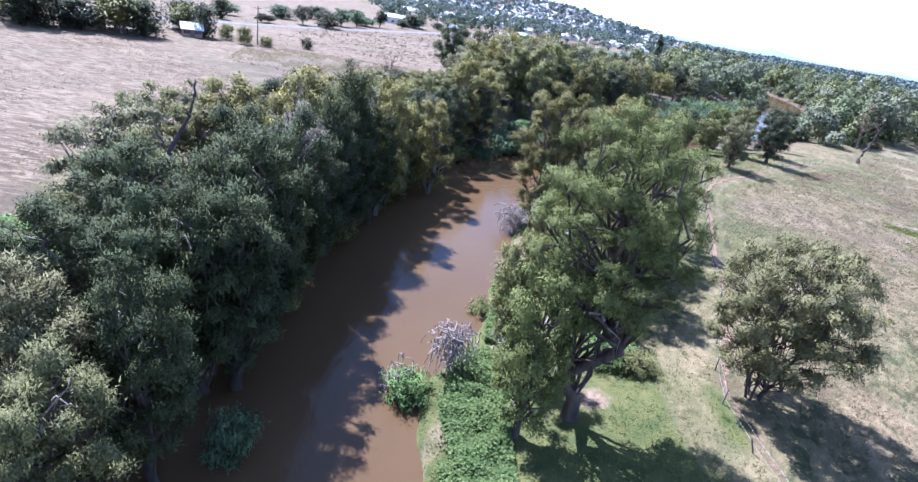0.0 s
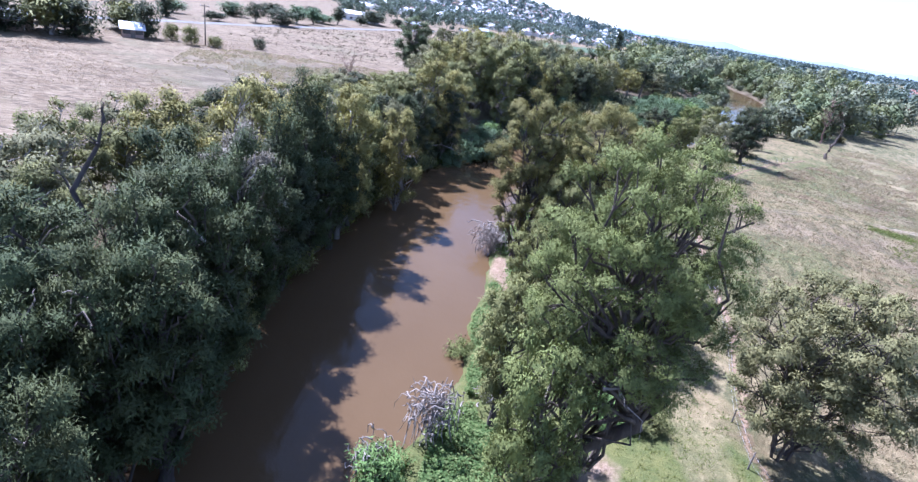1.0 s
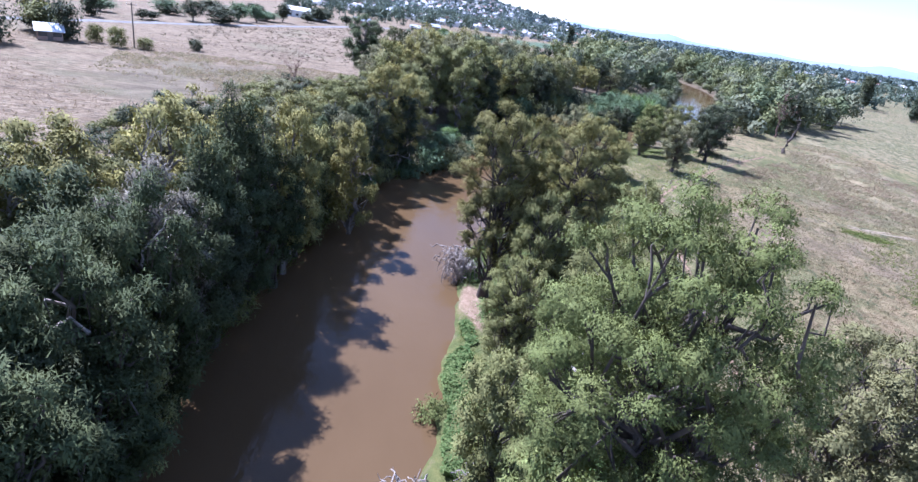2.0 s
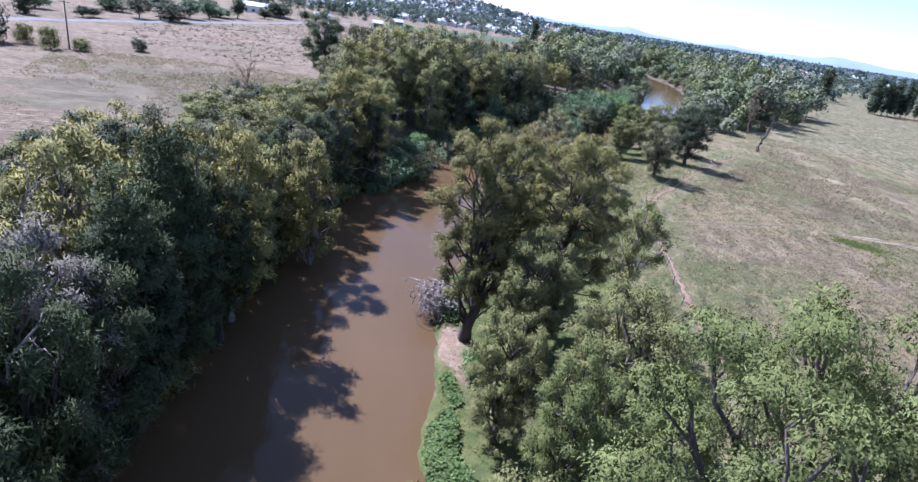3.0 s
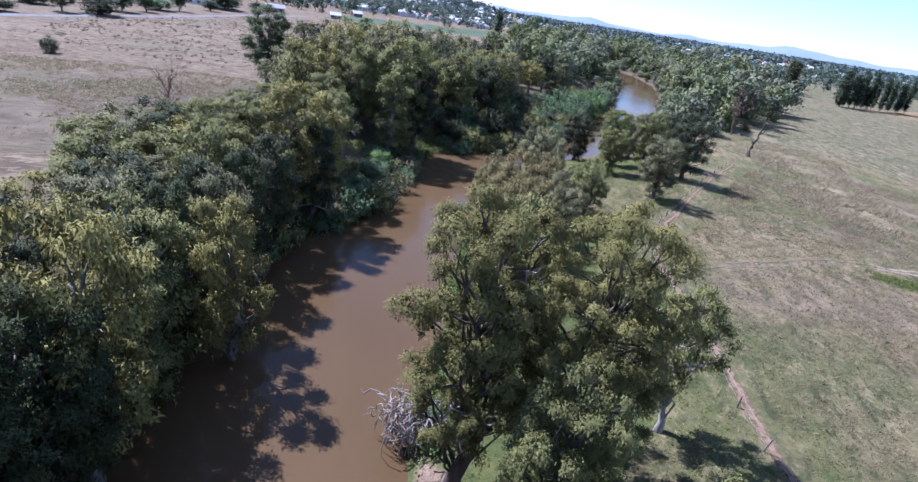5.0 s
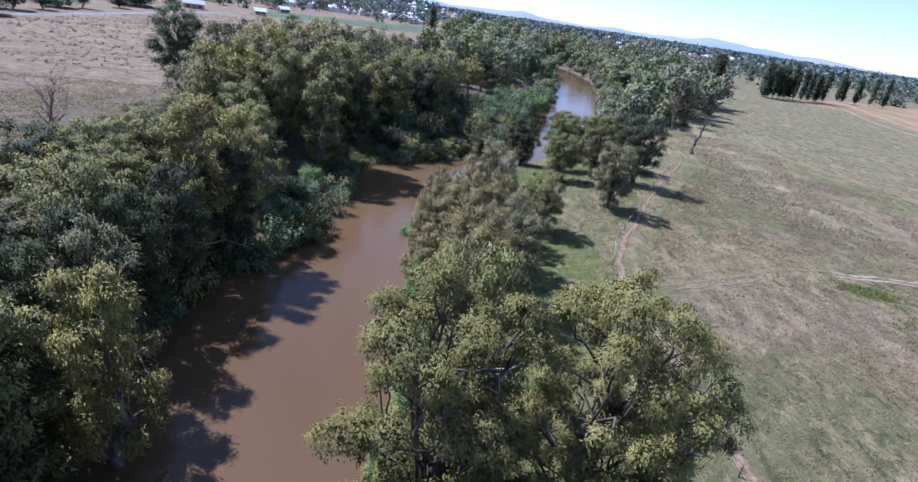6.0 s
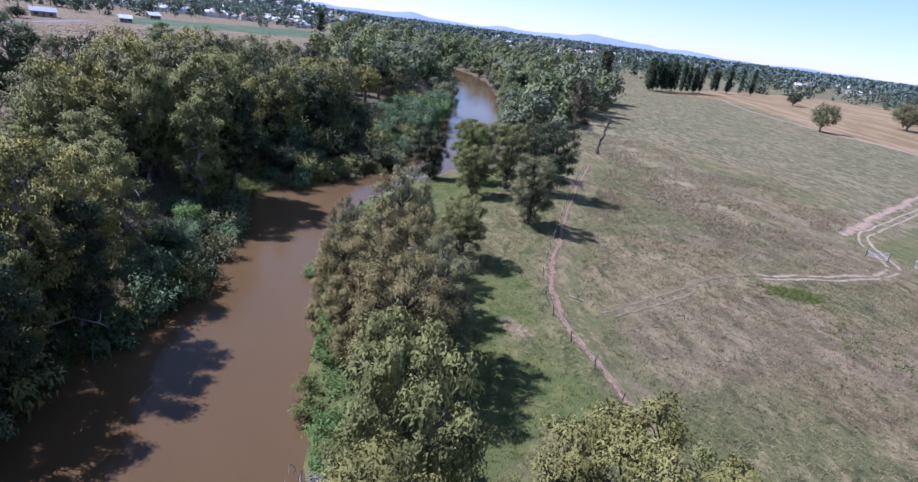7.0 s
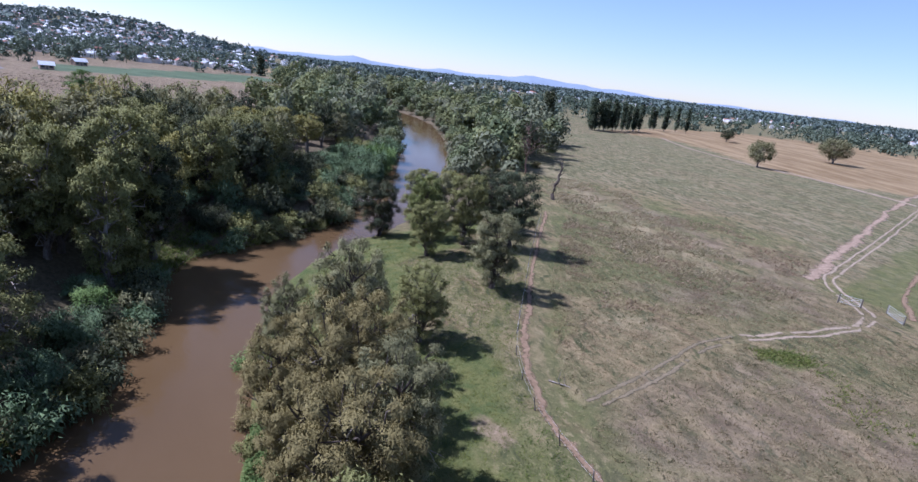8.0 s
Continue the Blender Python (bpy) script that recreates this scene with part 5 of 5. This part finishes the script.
def creeper(poly, n, seed, height):
    """A mound of broad creeper leaves."""
    x, y, g = spots(poly, int(1.6 * n), seed)
    keep = line_distance(x, y, RIGHT_EDGE) * (1 - 2 * inside(x, y, RIVER)) > -0.4 + 0.5 * wave(x, y, 1.9, seed)
    rim = line_distance(x, y, list(poly) + [poly[0]])
    keep &= wave(x, y, 0.75, seed + 1) + 0.6 * g.random(len(x)) > -0.25 + 0.7 * smooth((0.8 - rim) / 0.8) * g.random(len(x))
    keep &= rim > 0.1 + 0.45 * wave(x, y, 1.1, seed + 2) + 0.35 * g.random(len(x)) * wave(x, y, 0.4, seed + 3)
    x, y = x[keep], y[keep]
    m = len(x)
    z = np.maximum(ground_height(x, y), 0.0) + height * (0.55 + 0.45 * wave(x, y, 1.6, seed)) * g.random(m) ** 0.5 + 0.05
    up = np.stack([g.normal(0, 0.45, m), g.normal(0, 0.45, m), np.ones(m)], 1)
    up /= np.linalg.norm(up, axis=1, keepdims=True)
    a = np.cross(up, g.normal(size=(m, 3)))
    a /= np.linalg.norm(a, axis=1, keepdims=True)
    b = np.cross(up, a)
    s = (0.055 + 0.065 * g.random(m))[:, None]
    p = np.stack([x, y, z], 1)
    v = np.stack([p - a * s, p - b * s * 0.9, p + a * s * 1.1, p + b * s * 0.9], 1).reshape(-1, 3)
    me = fast_mesh("creeper", v, np.arange(m * 4).reshape(-1, 4), CREEPER)
    tagged(new("creeper", me), "bright green broad-leaved creeper over the river bank", "creeper", kind="stuff")


creeper([(2.6, 18), (1.6, 25), (2.2, 33), (5.2, 35.2), (7.4, 31), (6.2, 26), (6.4, 18)], 13000, 1, 0.8)
creeper([(4.6, 36), (5.6, 41), (6.0, 47), (8.2, 49), (8.6, 44), (7.2, 36)], 7000, 2, 0.8)
creeper([(8.0, 48.6), (7.8, 52.6), (9.0, 53.0), (9.6, 49)], 1000, 3, 0.5)
creeper([(9.0, 58), (9.4, 64), (11.4, 67), (11.6, 60)], 2600, 4, 0.7)
creeper([(14.6, 73), (15.8, 77), (18.0, 77), (17.4, 73)], 1700, 5, 0.9)
creeper([(12.8, 68.6), (14.6, 73.6), (17.0, 80), (20.0, 80), (18.0, 73.5), (15.8, 68.6)], 6000, 8, 0.9)
creeper([(18.2, 81), (19.4, 86), (22.4, 93), (25.6, 100), (27.4, 99), (24.4, 92), (21.6, 85), (20.4, 81)], 5200, 9, 0.7)
creeper([(18.6, 85), (20.0, 88), (22.0, 88), (21, 85)], 900, 6, 0.7)

creeper([(19.4, 84.6), (19.0, 87), (21.0, 91.4), (22.8, 93), (23.4, 91.6), (21.8, 87.6), (21.0, 84.4)], 3200, 10, 1.7)
creeper([(10.2, 63.0), (10.6, 66), (12.6, 68.6), (14.2, 71.6), (15.4, 71), (13.4, 67), (12.0, 63.4)], 2600, 11, 1.2)

# ---- the distance: fields, poplars, lone trees, town, ranges ----
for x, y, top, r in ((-43.5, 168, 7.6, 2.0), (-51.5, 157.5, 7.6, 2.1), (-56.5, 155.5, 9.6, 2.2), (-63, 160, 9.0, 2.0)):
    tree("bush", x, y, top, r, DARKG if x > -46 else OLIVE, "round dark bush in the pale pasture", group="pasture bushes", name="bush")
for x, y, top, r, k in ((-92, 129, 14, 6.0, 0), (-98, 135, 13, 5.5, 1), (-87, 135, 13.5, 5.5, 0), (-79, 139, 14.5, 5.5, 1), (-75, 141, 13.5, 5.0, 0), (-84, 146, 14, 5.4, 1), (-68, 158, 13.5, 3.4, 0),
                        (-74, 162, 12, 4.0, 1), (-104, 142, 15, 6.0, 0), (-112, 150, 14, 6.0, 1), (-78, 168, 13, 5.0, 0), (-90, 158, 14, 5.2, 1), (-120, 138, 14, 6, 0), (-106, 128, 13, 6, 1)):
    tree(("wood_far", "wood_far_two")[k], x, y, top, r, (DARKG, OLIVE)[k], "shade tree round the farm sheds", group="farmyard trees")
for x, y, top, r in ((-88, 222, 13, 4.0), (-79, 230, 11, 3.0), (-73, 232, 10.5, 3.0), (-69, 254, 13, 3.6), (-62, 258, 14, 4.5), (-57, 276, 13, 4.2), (-53, 296, 15, 5), (-48, 306, 14, 5), (-43, 312, 15, 5),
                     (-34, 340, 12, 4), (-26, 364, 15, 6), (-30, 372, 14, 5), (-20, 380, 14, 5), (-58, 320, 14, 5), (-70, 300, 13, 5), (-82, 262, 13, 4.6), (-96, 240, 14, 5)):
    tree(("wood_far_two", "wood_far_two", "lone_tree", "wood_far")[rng.integers(4)], x + rng.normal(0, 2), y + rng.normal(0, 3), top * rng.uniform(0.65, 1.0), r * rng.uniform(0.7, 1.5), (DARKG, DARKG, BLUISH)[rng.integers(3)], "dark roadside tree beyond the pasture", group="roadside trees")
tree("lone_tree", 263, 169, 14.4, 5.6, GREY, "lone rounded tree on the edge of stubble", group="paddock trees")
tree("lone_tree", 365, 175, 16.5, 9.0, GREY, "lone spreading tree in the stubble field", group="paddock trees")
tree("lone_tree", 400, 254, 11, 5, DARKG, "dark clump of trees behind the stubble field", group="paddock trees")
tree("wood_one", 27, 252, 15.5, 4.6, (0.10, 0.155, 0.045), "fresh green tree standing above the scrub", group="paddock trees")
tree("wood_two", 78, 247, 17, 5.5, OLIVE, "olive gum tree in the riverside wood", group="riverside wood")
tree("wood_three", 60, 236, 15, 5.0, OLIVE, "olive gum tree in the riverside wood", group="riverside wood")
pop = np.random.default_rng(9)
ROWS_OF_POPLARS = [((290, 287), (350, 293), 19), ((388, 311), (414, 297), 6)]
for (ax, ay), (bx, by), n in ROWS_OF_POPLARS:
    for k in range(n):
        f = (k + pop.uniform(-0.7, 0.7)) / (n - 1)
        h = pop.uniform(12, 20)
        tree("poplar", ax + (bx - ax) * f, ay + (by - ay) * f + pop.normal(0, 1.5), 2 + h, pop.uniform(1.2, 2.0), (0.05, 0.068, 0.042), "tall narrow dark poplar in a windbreak row", group="poplars")
for x, y in ((181, 556), (184, 560), (230, 515), (234, 518), (300, 330), (306, 334), (312, 345)):
    tree("poplar", x, y, 5 + pop.uniform(14, 18), 2.0, DARKG, "tall narrow dark poplar in a windbreak row", group="poplars")

ROOF_PALE = plain_material("pale_roof_sheet", (0.58, 0.59, 0.60), (0.72, 0.72, 0.72), 0.6, 0.45, 0.5, 0.05)
ROOF_RED = plain_material("red_roof_tiles", (0.24, 0.10, 0.07), (0.34, 0.16, 0.11), 1.5, 0.8, 0.3, 0.2)
ROOF_GREY = plain_material("grey_roof", (0.22, 0.23, 0.25), (0.34, 0.35, 0.37), 0.8, 0.6, 0.4, 0.1)
BRICK = plain_material("house_brick", (0.34, 0.22, 0.16), (0.46, 0.33, 0.25), 3.0, 0.85, 0.2, 0.2)
RENDERED = plain_material("pale_render", (0.60, 0.57, 0.52), (0.74, 0.71, 0.66), 1.0, 0.8, 0.3, 0.1)
GLASS = plain_material("window_glass", (0.03, 0.04, 0.05), (0.06, 0.07, 0.08), 1.0, 0.08, 0.6, 0.0)
WOOD_PAINT = plain_material("door_paint", (0.12, 0.10, 0.08), (0.20, 0.16, 0.13), 2.0, 0.6, 0.4, 0.1)


def box_bm(bm, x0, x1, y0, y1, z0, z1):
    v = [bm.verts.new(p) for p in ((x0, y0, z0), (x1, y0, z0), (x1, y1, z0), (x0, y1, z0), (x0, y0, z1), (x1, y0, z1), (x1, y1, z1), (x0, y1, z1))]
    for f in ((3, 2, 1, 0), (4, 5, 6, 7), (0, 1, 5, 4), (1, 2, 6, 5), (2, 3, 7, 6), (3, 0, 4, 7)):
        bm.faces.new([v[i] for i in f])


def house(x, y, w, d, h, pitch, turn, wall_mat, roof_mat, label, category="house", windows=3):
    """A gabled building with eaves, a door and windows."""
    e = new("house" if category == "house" else "shed", None)
    e.matrix_basis = Matrix.LocRotScale(place(x, y, -0.1), Euler((0, 0, turn)), None)
    bm = bmesh.new()
    box_bm(bm, -w / 2, w / 2, -d / 2, d / 2, 0, h)
    for s in (-1, 1):
        a, b, c = bm.verts.new((s * w / 2, -d / 2, h)), bm.verts.new((s * w / 2, d / 2, h)), bm.verts.new((s * w / 2, 0, h + pitch))
        bm.faces.new((a, b, c))
    part("wall", bm_mesh("wall", bm, wall_mat), e)
    bm = bmesh.new()
    o, t = 0.5, 0.15
    k = pitch / (d / 2)
    for s in (-1, 1):
        pts = [(-w / 2 - o, 0, h + pitch), (w / 2 + o, 0, h + pitch), (w / 2 + o, s * (d / 2 + o), h - o * k), (-w / 2 - o, s * (d / 2 + o), h - o * k)]
        lo = [bm.verts.new((p[0], p[1], p[2] + 0.02)) for p in pts]
        hi = [bm.verts.new((p[0], p[1], p[2] + t)) for p in pts]
        bm.faces.new(hi), bm.faces.new(lo[::-1])
        for i in range(4):
            bm.faces.new((lo[i], lo[(i + 1) % 4], hi[(i + 1) % 4], hi[i]))
    part("roof", bm_mesh("roof", bm, roof_mat), e)
    for i in range(windows):
        cx = -w / 2 + w * (i + 0.7) / (windows + 0.4)
        bm = bmesh.new()
        if i == windows // 2:
            box_bm(bm, cx - 0.5, cx + 0.5, -d / 2 - 0.05, -d / 2 + 0.05, 0.1, 2.15)
            part("door", bm_mesh("door", bm, WOOD_PAINT), e)
        else:
            box_bm(bm, cx - 0.8, cx + 0.8, -d / 2 - 0.04, -d / 2 + 0.05, 0.9, 2.1)
            part("window", bm_mesh("window", bm, GLASS), e)
    tagged(e, label, category)
    return e


house(-70, 155, 4.5, 4.0, 2.2, 1.2, 0.5, BRICK, ROOF_PALE, "small farm shed with a pale iron roof", "shed")
house(-88, 139, 8, 5, 2.6, 1.5, 0.2, BRICK, ROOF_GREY, "farmhouse with pale roof among shade trees")
house(-40, 380, 22, 9, 4, 1.6, -0.2, RENDERED, ROOF_PALE, "long low building with a pale roof", "shed", 5)
house(-8, 402, 10, 7, 2.8, 1.6, 0.1, BRICK, ROOF_GREY, "brick house with a grey roof")
house(27, 418, 6, 4, 2.4, 1.4, 0.1, BRICK, ROOF_PALE, "pale shed at the edge of the crop field", "shed")
house(46, 478, 7, 5, 2.6, 1.6, 0.4, BRICK, ROOF_PALE, "white house behind the crop field")
house(173, 616, 26, 10, 4.5, 1.6, 0.3, RENDERED, ROOF_PALE, "long white shed behind the crop field", "shed", 5)
house(111, 690, 20, 9, 3.5, 2.2, 0.0, RENDERED, ROOF_RED, "pale house with a red tiled roof")
house(305, 352, 12, 8, 3, 2.0, 0.6, RENDERED, ROOF_RED, "house with a red roof behind poplars")
house(345, 600, 30, 14, 5, 2.0, 0.4, RENDERED, ROOF_PALE, "large pale shed on the far flat", "shed", 5)


def power_pole(x, y):
    e = new("power_pole", None)
    e.location = place(x, y, -0.2)
    part("pole", rod("pole", [(0, 0, 0), (0, 0, 5), (0, 0, 10)], [0.17, 0.15, 0.12], POST, 8), e)
    part("crossarm", rod("crossarm", [(-1.1, 0, 9.5), (1.1, 0, 9.5)], [0.07, 0.07], POST, 4), e)
    for k in (-1.0, 0, 1.0):
        part("insulator", rod("insulator", [(k, 0, 9.5), (k, 0, 9.75)], [0.05, 0.04], STEEL, 6), e)
    tagged(e, "tall timber power pole in the pasture", "power pole")


power_pole(-54, 158)


def far_woods(name, xs, ys, tall, wide, leaves, colour, label, seed):
    """Many far trees in one object, each a trunk and an uneven crown of leaf clumps."""
    g = np.random.default_rng(seed)
    n = len(xs)
    z = ground_height(xs, ys)
    lob = 8
    base = np.stack([xs, ys, z], 1)
    lc = g.normal(size=(n, lob, 3)) * np.array([0.42, 0.42, 0.24]) * np.stack([wide, wide, tall], 1)[:, None, :]
    lc[:, :, 2] += tall[:, None] * 0.52
    lr = wide[:, None] * g.uniform(0.38, 0.62, (n, lob))
    which = g.integers(lob, size=(n, leaves))
    c = np.take_along_axis(lc, which[:, :, None], 1)
    r = np.take_along_axis(lr, which, 1)
    d = g.normal(size=(n, leaves, 3))
    d[..., 2] += 0.3
    d /= np.linalg.norm(d, axis=2, keepdims=True)
    p = base[:, None] + c + d * r[:, :, None] * g.uniform(0.6, 1.1, (n, leaves, 1))
    p[..., 2] = np.maximum(p[..., 2], base[:, None, 2] + 0.3)
    size = (wide[:, None] * g.uniform(0.25, 0.5, (n, leaves)) * (60 / leaves) ** (0.5 if leaves < 100 else 0.36))[:, :, None]
    a = np.cross(d, g.normal(size=d.shape))
    a /= np.linalg.norm(a, axis=2, keepdims=True)
    b = np.cross(d + 0.5 * g.normal(size=d.shape), a)
    b /= np.linalg.norm(b, axis=2, keepdims=True)
    v = np.stack([p - a * size * 0.6, p + a * size * 0.6, p + b * size], 2).reshape(-1, 3)
    f = np.arange(len(v)).reshape(-1, 3)
    w = 0.035 * tall
    tv = np.stack([base + np.stack([-w, 0 * w, -0.5 + 0 * w], 1), base + np.stack([w, w, -0.5 + 0 * w], 1), base + np.stack([0 * w, 0 * w, 0.6 * tall], 1)], 1).reshape(-1, 3)
    f2 = np.arange(len(tv)).reshape(-1, 3) + len(v)
    me = fast_mesh(name, np.concatenate([v, tv]), np.concatenate([f, f2]), LEAF)
    lie = d + np.array([0, 0, 0.3]) + g.normal(0, 0.15, d.shape)
    lie /= np.linalg.norm(lie, axis=2, keepdims=True)
    upright = np.tile(np.array([[0.6, -0.8, 0.0]]), (len(tv), 1))
    me.normals_split_custom_set_from_vertices(np.concatenate([np.repeat(lie.reshape(-1, 3), 3, 0), upright]))
    ob = new(name, me)
    ob.color = (*colour, 1)
    return tagged(ob, label, "woodland", kind="stuff")


def sector(n, az0, az1, d0, d1, seed, power=1.0):
    g = np.random.default_rng(seed)
    az = np.radians(g.uniform(az0, az1, n))
    d = d0 + (d1 - d0) * g.random(n) ** power
    return np.sin(az) * d, np.cos(az) * d, g


# distance haze is put into these leaf colours of the far trees
HAZE_GREEN = (0.100, 0.128, 0.092)
HAZE_BLUE = (0.100, 0.132, 0.120)
OPEN = [np.array(p, float) for p in ([(20, 405), (73, 420), (124, 432), (212, 476), (170, 545), (105, 516), (20, 476)], [(240, 405), (345, 445), (500, 660), (350, 610)],
                                     [(200, 720), (290, 730), (290, 810), (200, 800)], [(285, 60), (262, 130), (261, 165), (300, 205), (330, 250), (300, 285), (420, 320), (520, 300), (560, 200), (520, 60)],
                                     [(-10, 170), (20, 200), (60, 260), (110, 340), (140, 430), (60, 425), (-40, 390), (-70, 200)], [(430, 330), (560, 360), (600, 440), (450, 420)])]


def open_land(x, y):
    m = np.zeros(len(x), bool)
    for p in OPEN:
        m |= inside(x, y, p)
    return m


fw = np.array(far_wood)
fz = ground_height(fw[:, 0], fw[:, 1])
# greens lightened for haze over the upper reach
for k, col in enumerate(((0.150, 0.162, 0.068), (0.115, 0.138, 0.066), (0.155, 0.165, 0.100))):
    m = np.arange(len(fw)) % 3 == k
    far_woods("far_woodland", fw[m, 0], fw[m, 1], fw[m, 2] - fz[m], fw[m, 3], 900, col, "riverside gum woodland along the upper reach", 60 + k)
x, y, g = sector(2600, -8, 92, 430, 1000, 1, 0.8)
near_river = (x < 300) & (y < 400)
clump = wave(x, y, 0.02, 1.0) + 0.5 * wave(x, y, 0.06, 3.0) + 0.5 * g.random(len(x)) > 0.05
keep = ~open_land(x, y) & clump & ~near_river & ~((x > 250) & (x < 440) & (y < 340)) & ((x < 330) | (y > 150 + 0.35 * np.abs(x - 500)))
x, y = x[keep], y[keep]
far_woods("far_woodland", x, y, g.uniform(6, 13, len(x)), g.uniform(3.0, 5.5, len(x)), 80, HAZE_GREEN, "dark trees scattered over the far river flat", 2)
x, y, g = sector(8500, -8, 95, 1000, 4300, 3, 0.75)
keep = (wave(x, y, 0.006, 2.0) + 0.6 * g.random(len(x)) > -0.15) & ~open_land(x, y)
x, y = x[keep], y[keep]
far_woods("far_woodland", x, y, g.uniform(7, 13, len(x)), g.uniform(5, 10, len(x)), 18, HAZE_BLUE, "woodland on the distant plain and hill, tinted with haze blue", 4)

x, y, g = sector(3000, -9, 19, 640, 2150, 8, 0.8)
keep = ~open_land(x, y)
x, y = x[keep], y[keep]
far_woods("far_woodland", x, y, g.uniform(4, 8, len(x)), g.uniform(3, 5.5, len(x)), 26, HAZE_BLUE, "street and garden trees over the town's hill", 9)


def town(n, seed):
    """Small gabled houses over the hill and the flat, as one object for each roof colour."""
    g = np.random.default_rng(seed)
    for mat, share, lab in ((ROOF_PALE, 0.4, "pale"), (ROOF_RED, 0.25, "red"), (ROOF_GREY, 0.35, "grey")):
        m = int(n * share)
        az = np.radians(np.concatenate([g.uniform(-6, 17, int(m * 0.72)), g.uniform(17, 90, m - int(m * 0.72))]))
        d = np.concatenate([g.uniform(620, 2050, int(m * 0.72)), g.uniform(900, 3000, m - int(m * 0.72))])
        x, y = np.sin(az) * d, np.cos(az) * d
        keep = ~open_land(x, y)
        x, y = x[keep], y[keep]
        z = ground_height(x, y)
        v, f = [], []
        for px, py, pz in zip(x, y, z):
            w, dd, h, p = g.uniform(3.2, 5.2), g.uniform(2.6, 4.0), g.uniform(2.6, 4.0), g.uniform(1.2, 2.2)
            a = g.uniform(0, math.pi)
            c, s = math.cos(a), math.sin(a)
            loc = [(-w, -dd, -2), (w, -dd, -2), (w, dd, -2), (-w, dd, -2), (-w, -dd, h), (w, -dd, h), (w, dd, h), (-w, dd, h), (-w, 0, h + p), (w, 0, h + p)]
            k = len(v)
            v += [(px + q[0] * c - q[1] * s, py + q[0] * s + q[1] * c, pz + q[2]) for q in loc]
            f += [(k, k + 1, k + 5, k + 4), (k + 2, k + 3, k + 7, k + 6), (k + 1, k + 2, k + 6, k + 5), (k + 3, k, k + 4, k + 7),
                  (k + 4, k + 5, k + 9, k + 8), (k + 6, k + 7, k + 8, k + 9), (k + 5, k + 6, k + 9, k + 9), (k + 7, k + 4, k + 8, k + 8)]
        me = bpy.data.meshes.new("town_houses")
        me.from_pydata(v, [], [tuple(dict.fromkeys(q)) for q in f])
        me.materials.append(mat)
        me.materials.append(RENDERED)
        idx = np.tile(np.array([1, 1, 1, 1, 0, 0, 1, 1], np.int32), len(x))
        me.polygons.foreach_set("material_index", idx)
        tagged(new("town_houses", me), f"distant houses with {lab} roofs over the wooded hill", "houses", kind="stuff")


town(3000, 5)

# the blue is aerial haze, carried in the hills' base colour
RANGE_HAZE = plain_material("hazed_range", (0.20, 0.24, 0.30), (0.24, 0.285, 0.35), 0.004, 0.95, 0.0, 0.0)


def build_range():
    n = 220
    az = np.radians(np.linspace(-60, 120, n))
    h = 44 + 12 * np.sin(az * 17 + 0.4) + 8 * np.sin(az * 41 + 1) + 5 * np.sin(az * 83) + 8 * np.sin(az * 7 + 2)
    h = np.maximum(h * np.clip((1.45 - az) / 0.7, 0.35, 1), 12)
    v, f = [], []
    for k, (r, s) in enumerate(((4300, 0.0), (4450, 0.6), (4600, 1.0), (4680, 0.2))):
        v.append(np.stack([np.sin(az) * r, np.cos(az) * r, -6 + (h + 6) * s * (1 + 0.05 * np.sin(az * 131 + k))], 1))
    for k in range(3):
        i = np.arange(n - 1) + k * n
        f.append(np.stack([i, i + 1, i + n + 1, i + n], 1))
    me = fast_mesh("distant_range", np.concatenate(v), np.concatenate(f), RANGE_HAZE, True)
    tagged(new("distant_range", me), "low hills along the horizon, haze blue in their colour", "hills", kind="structure")


build_range()
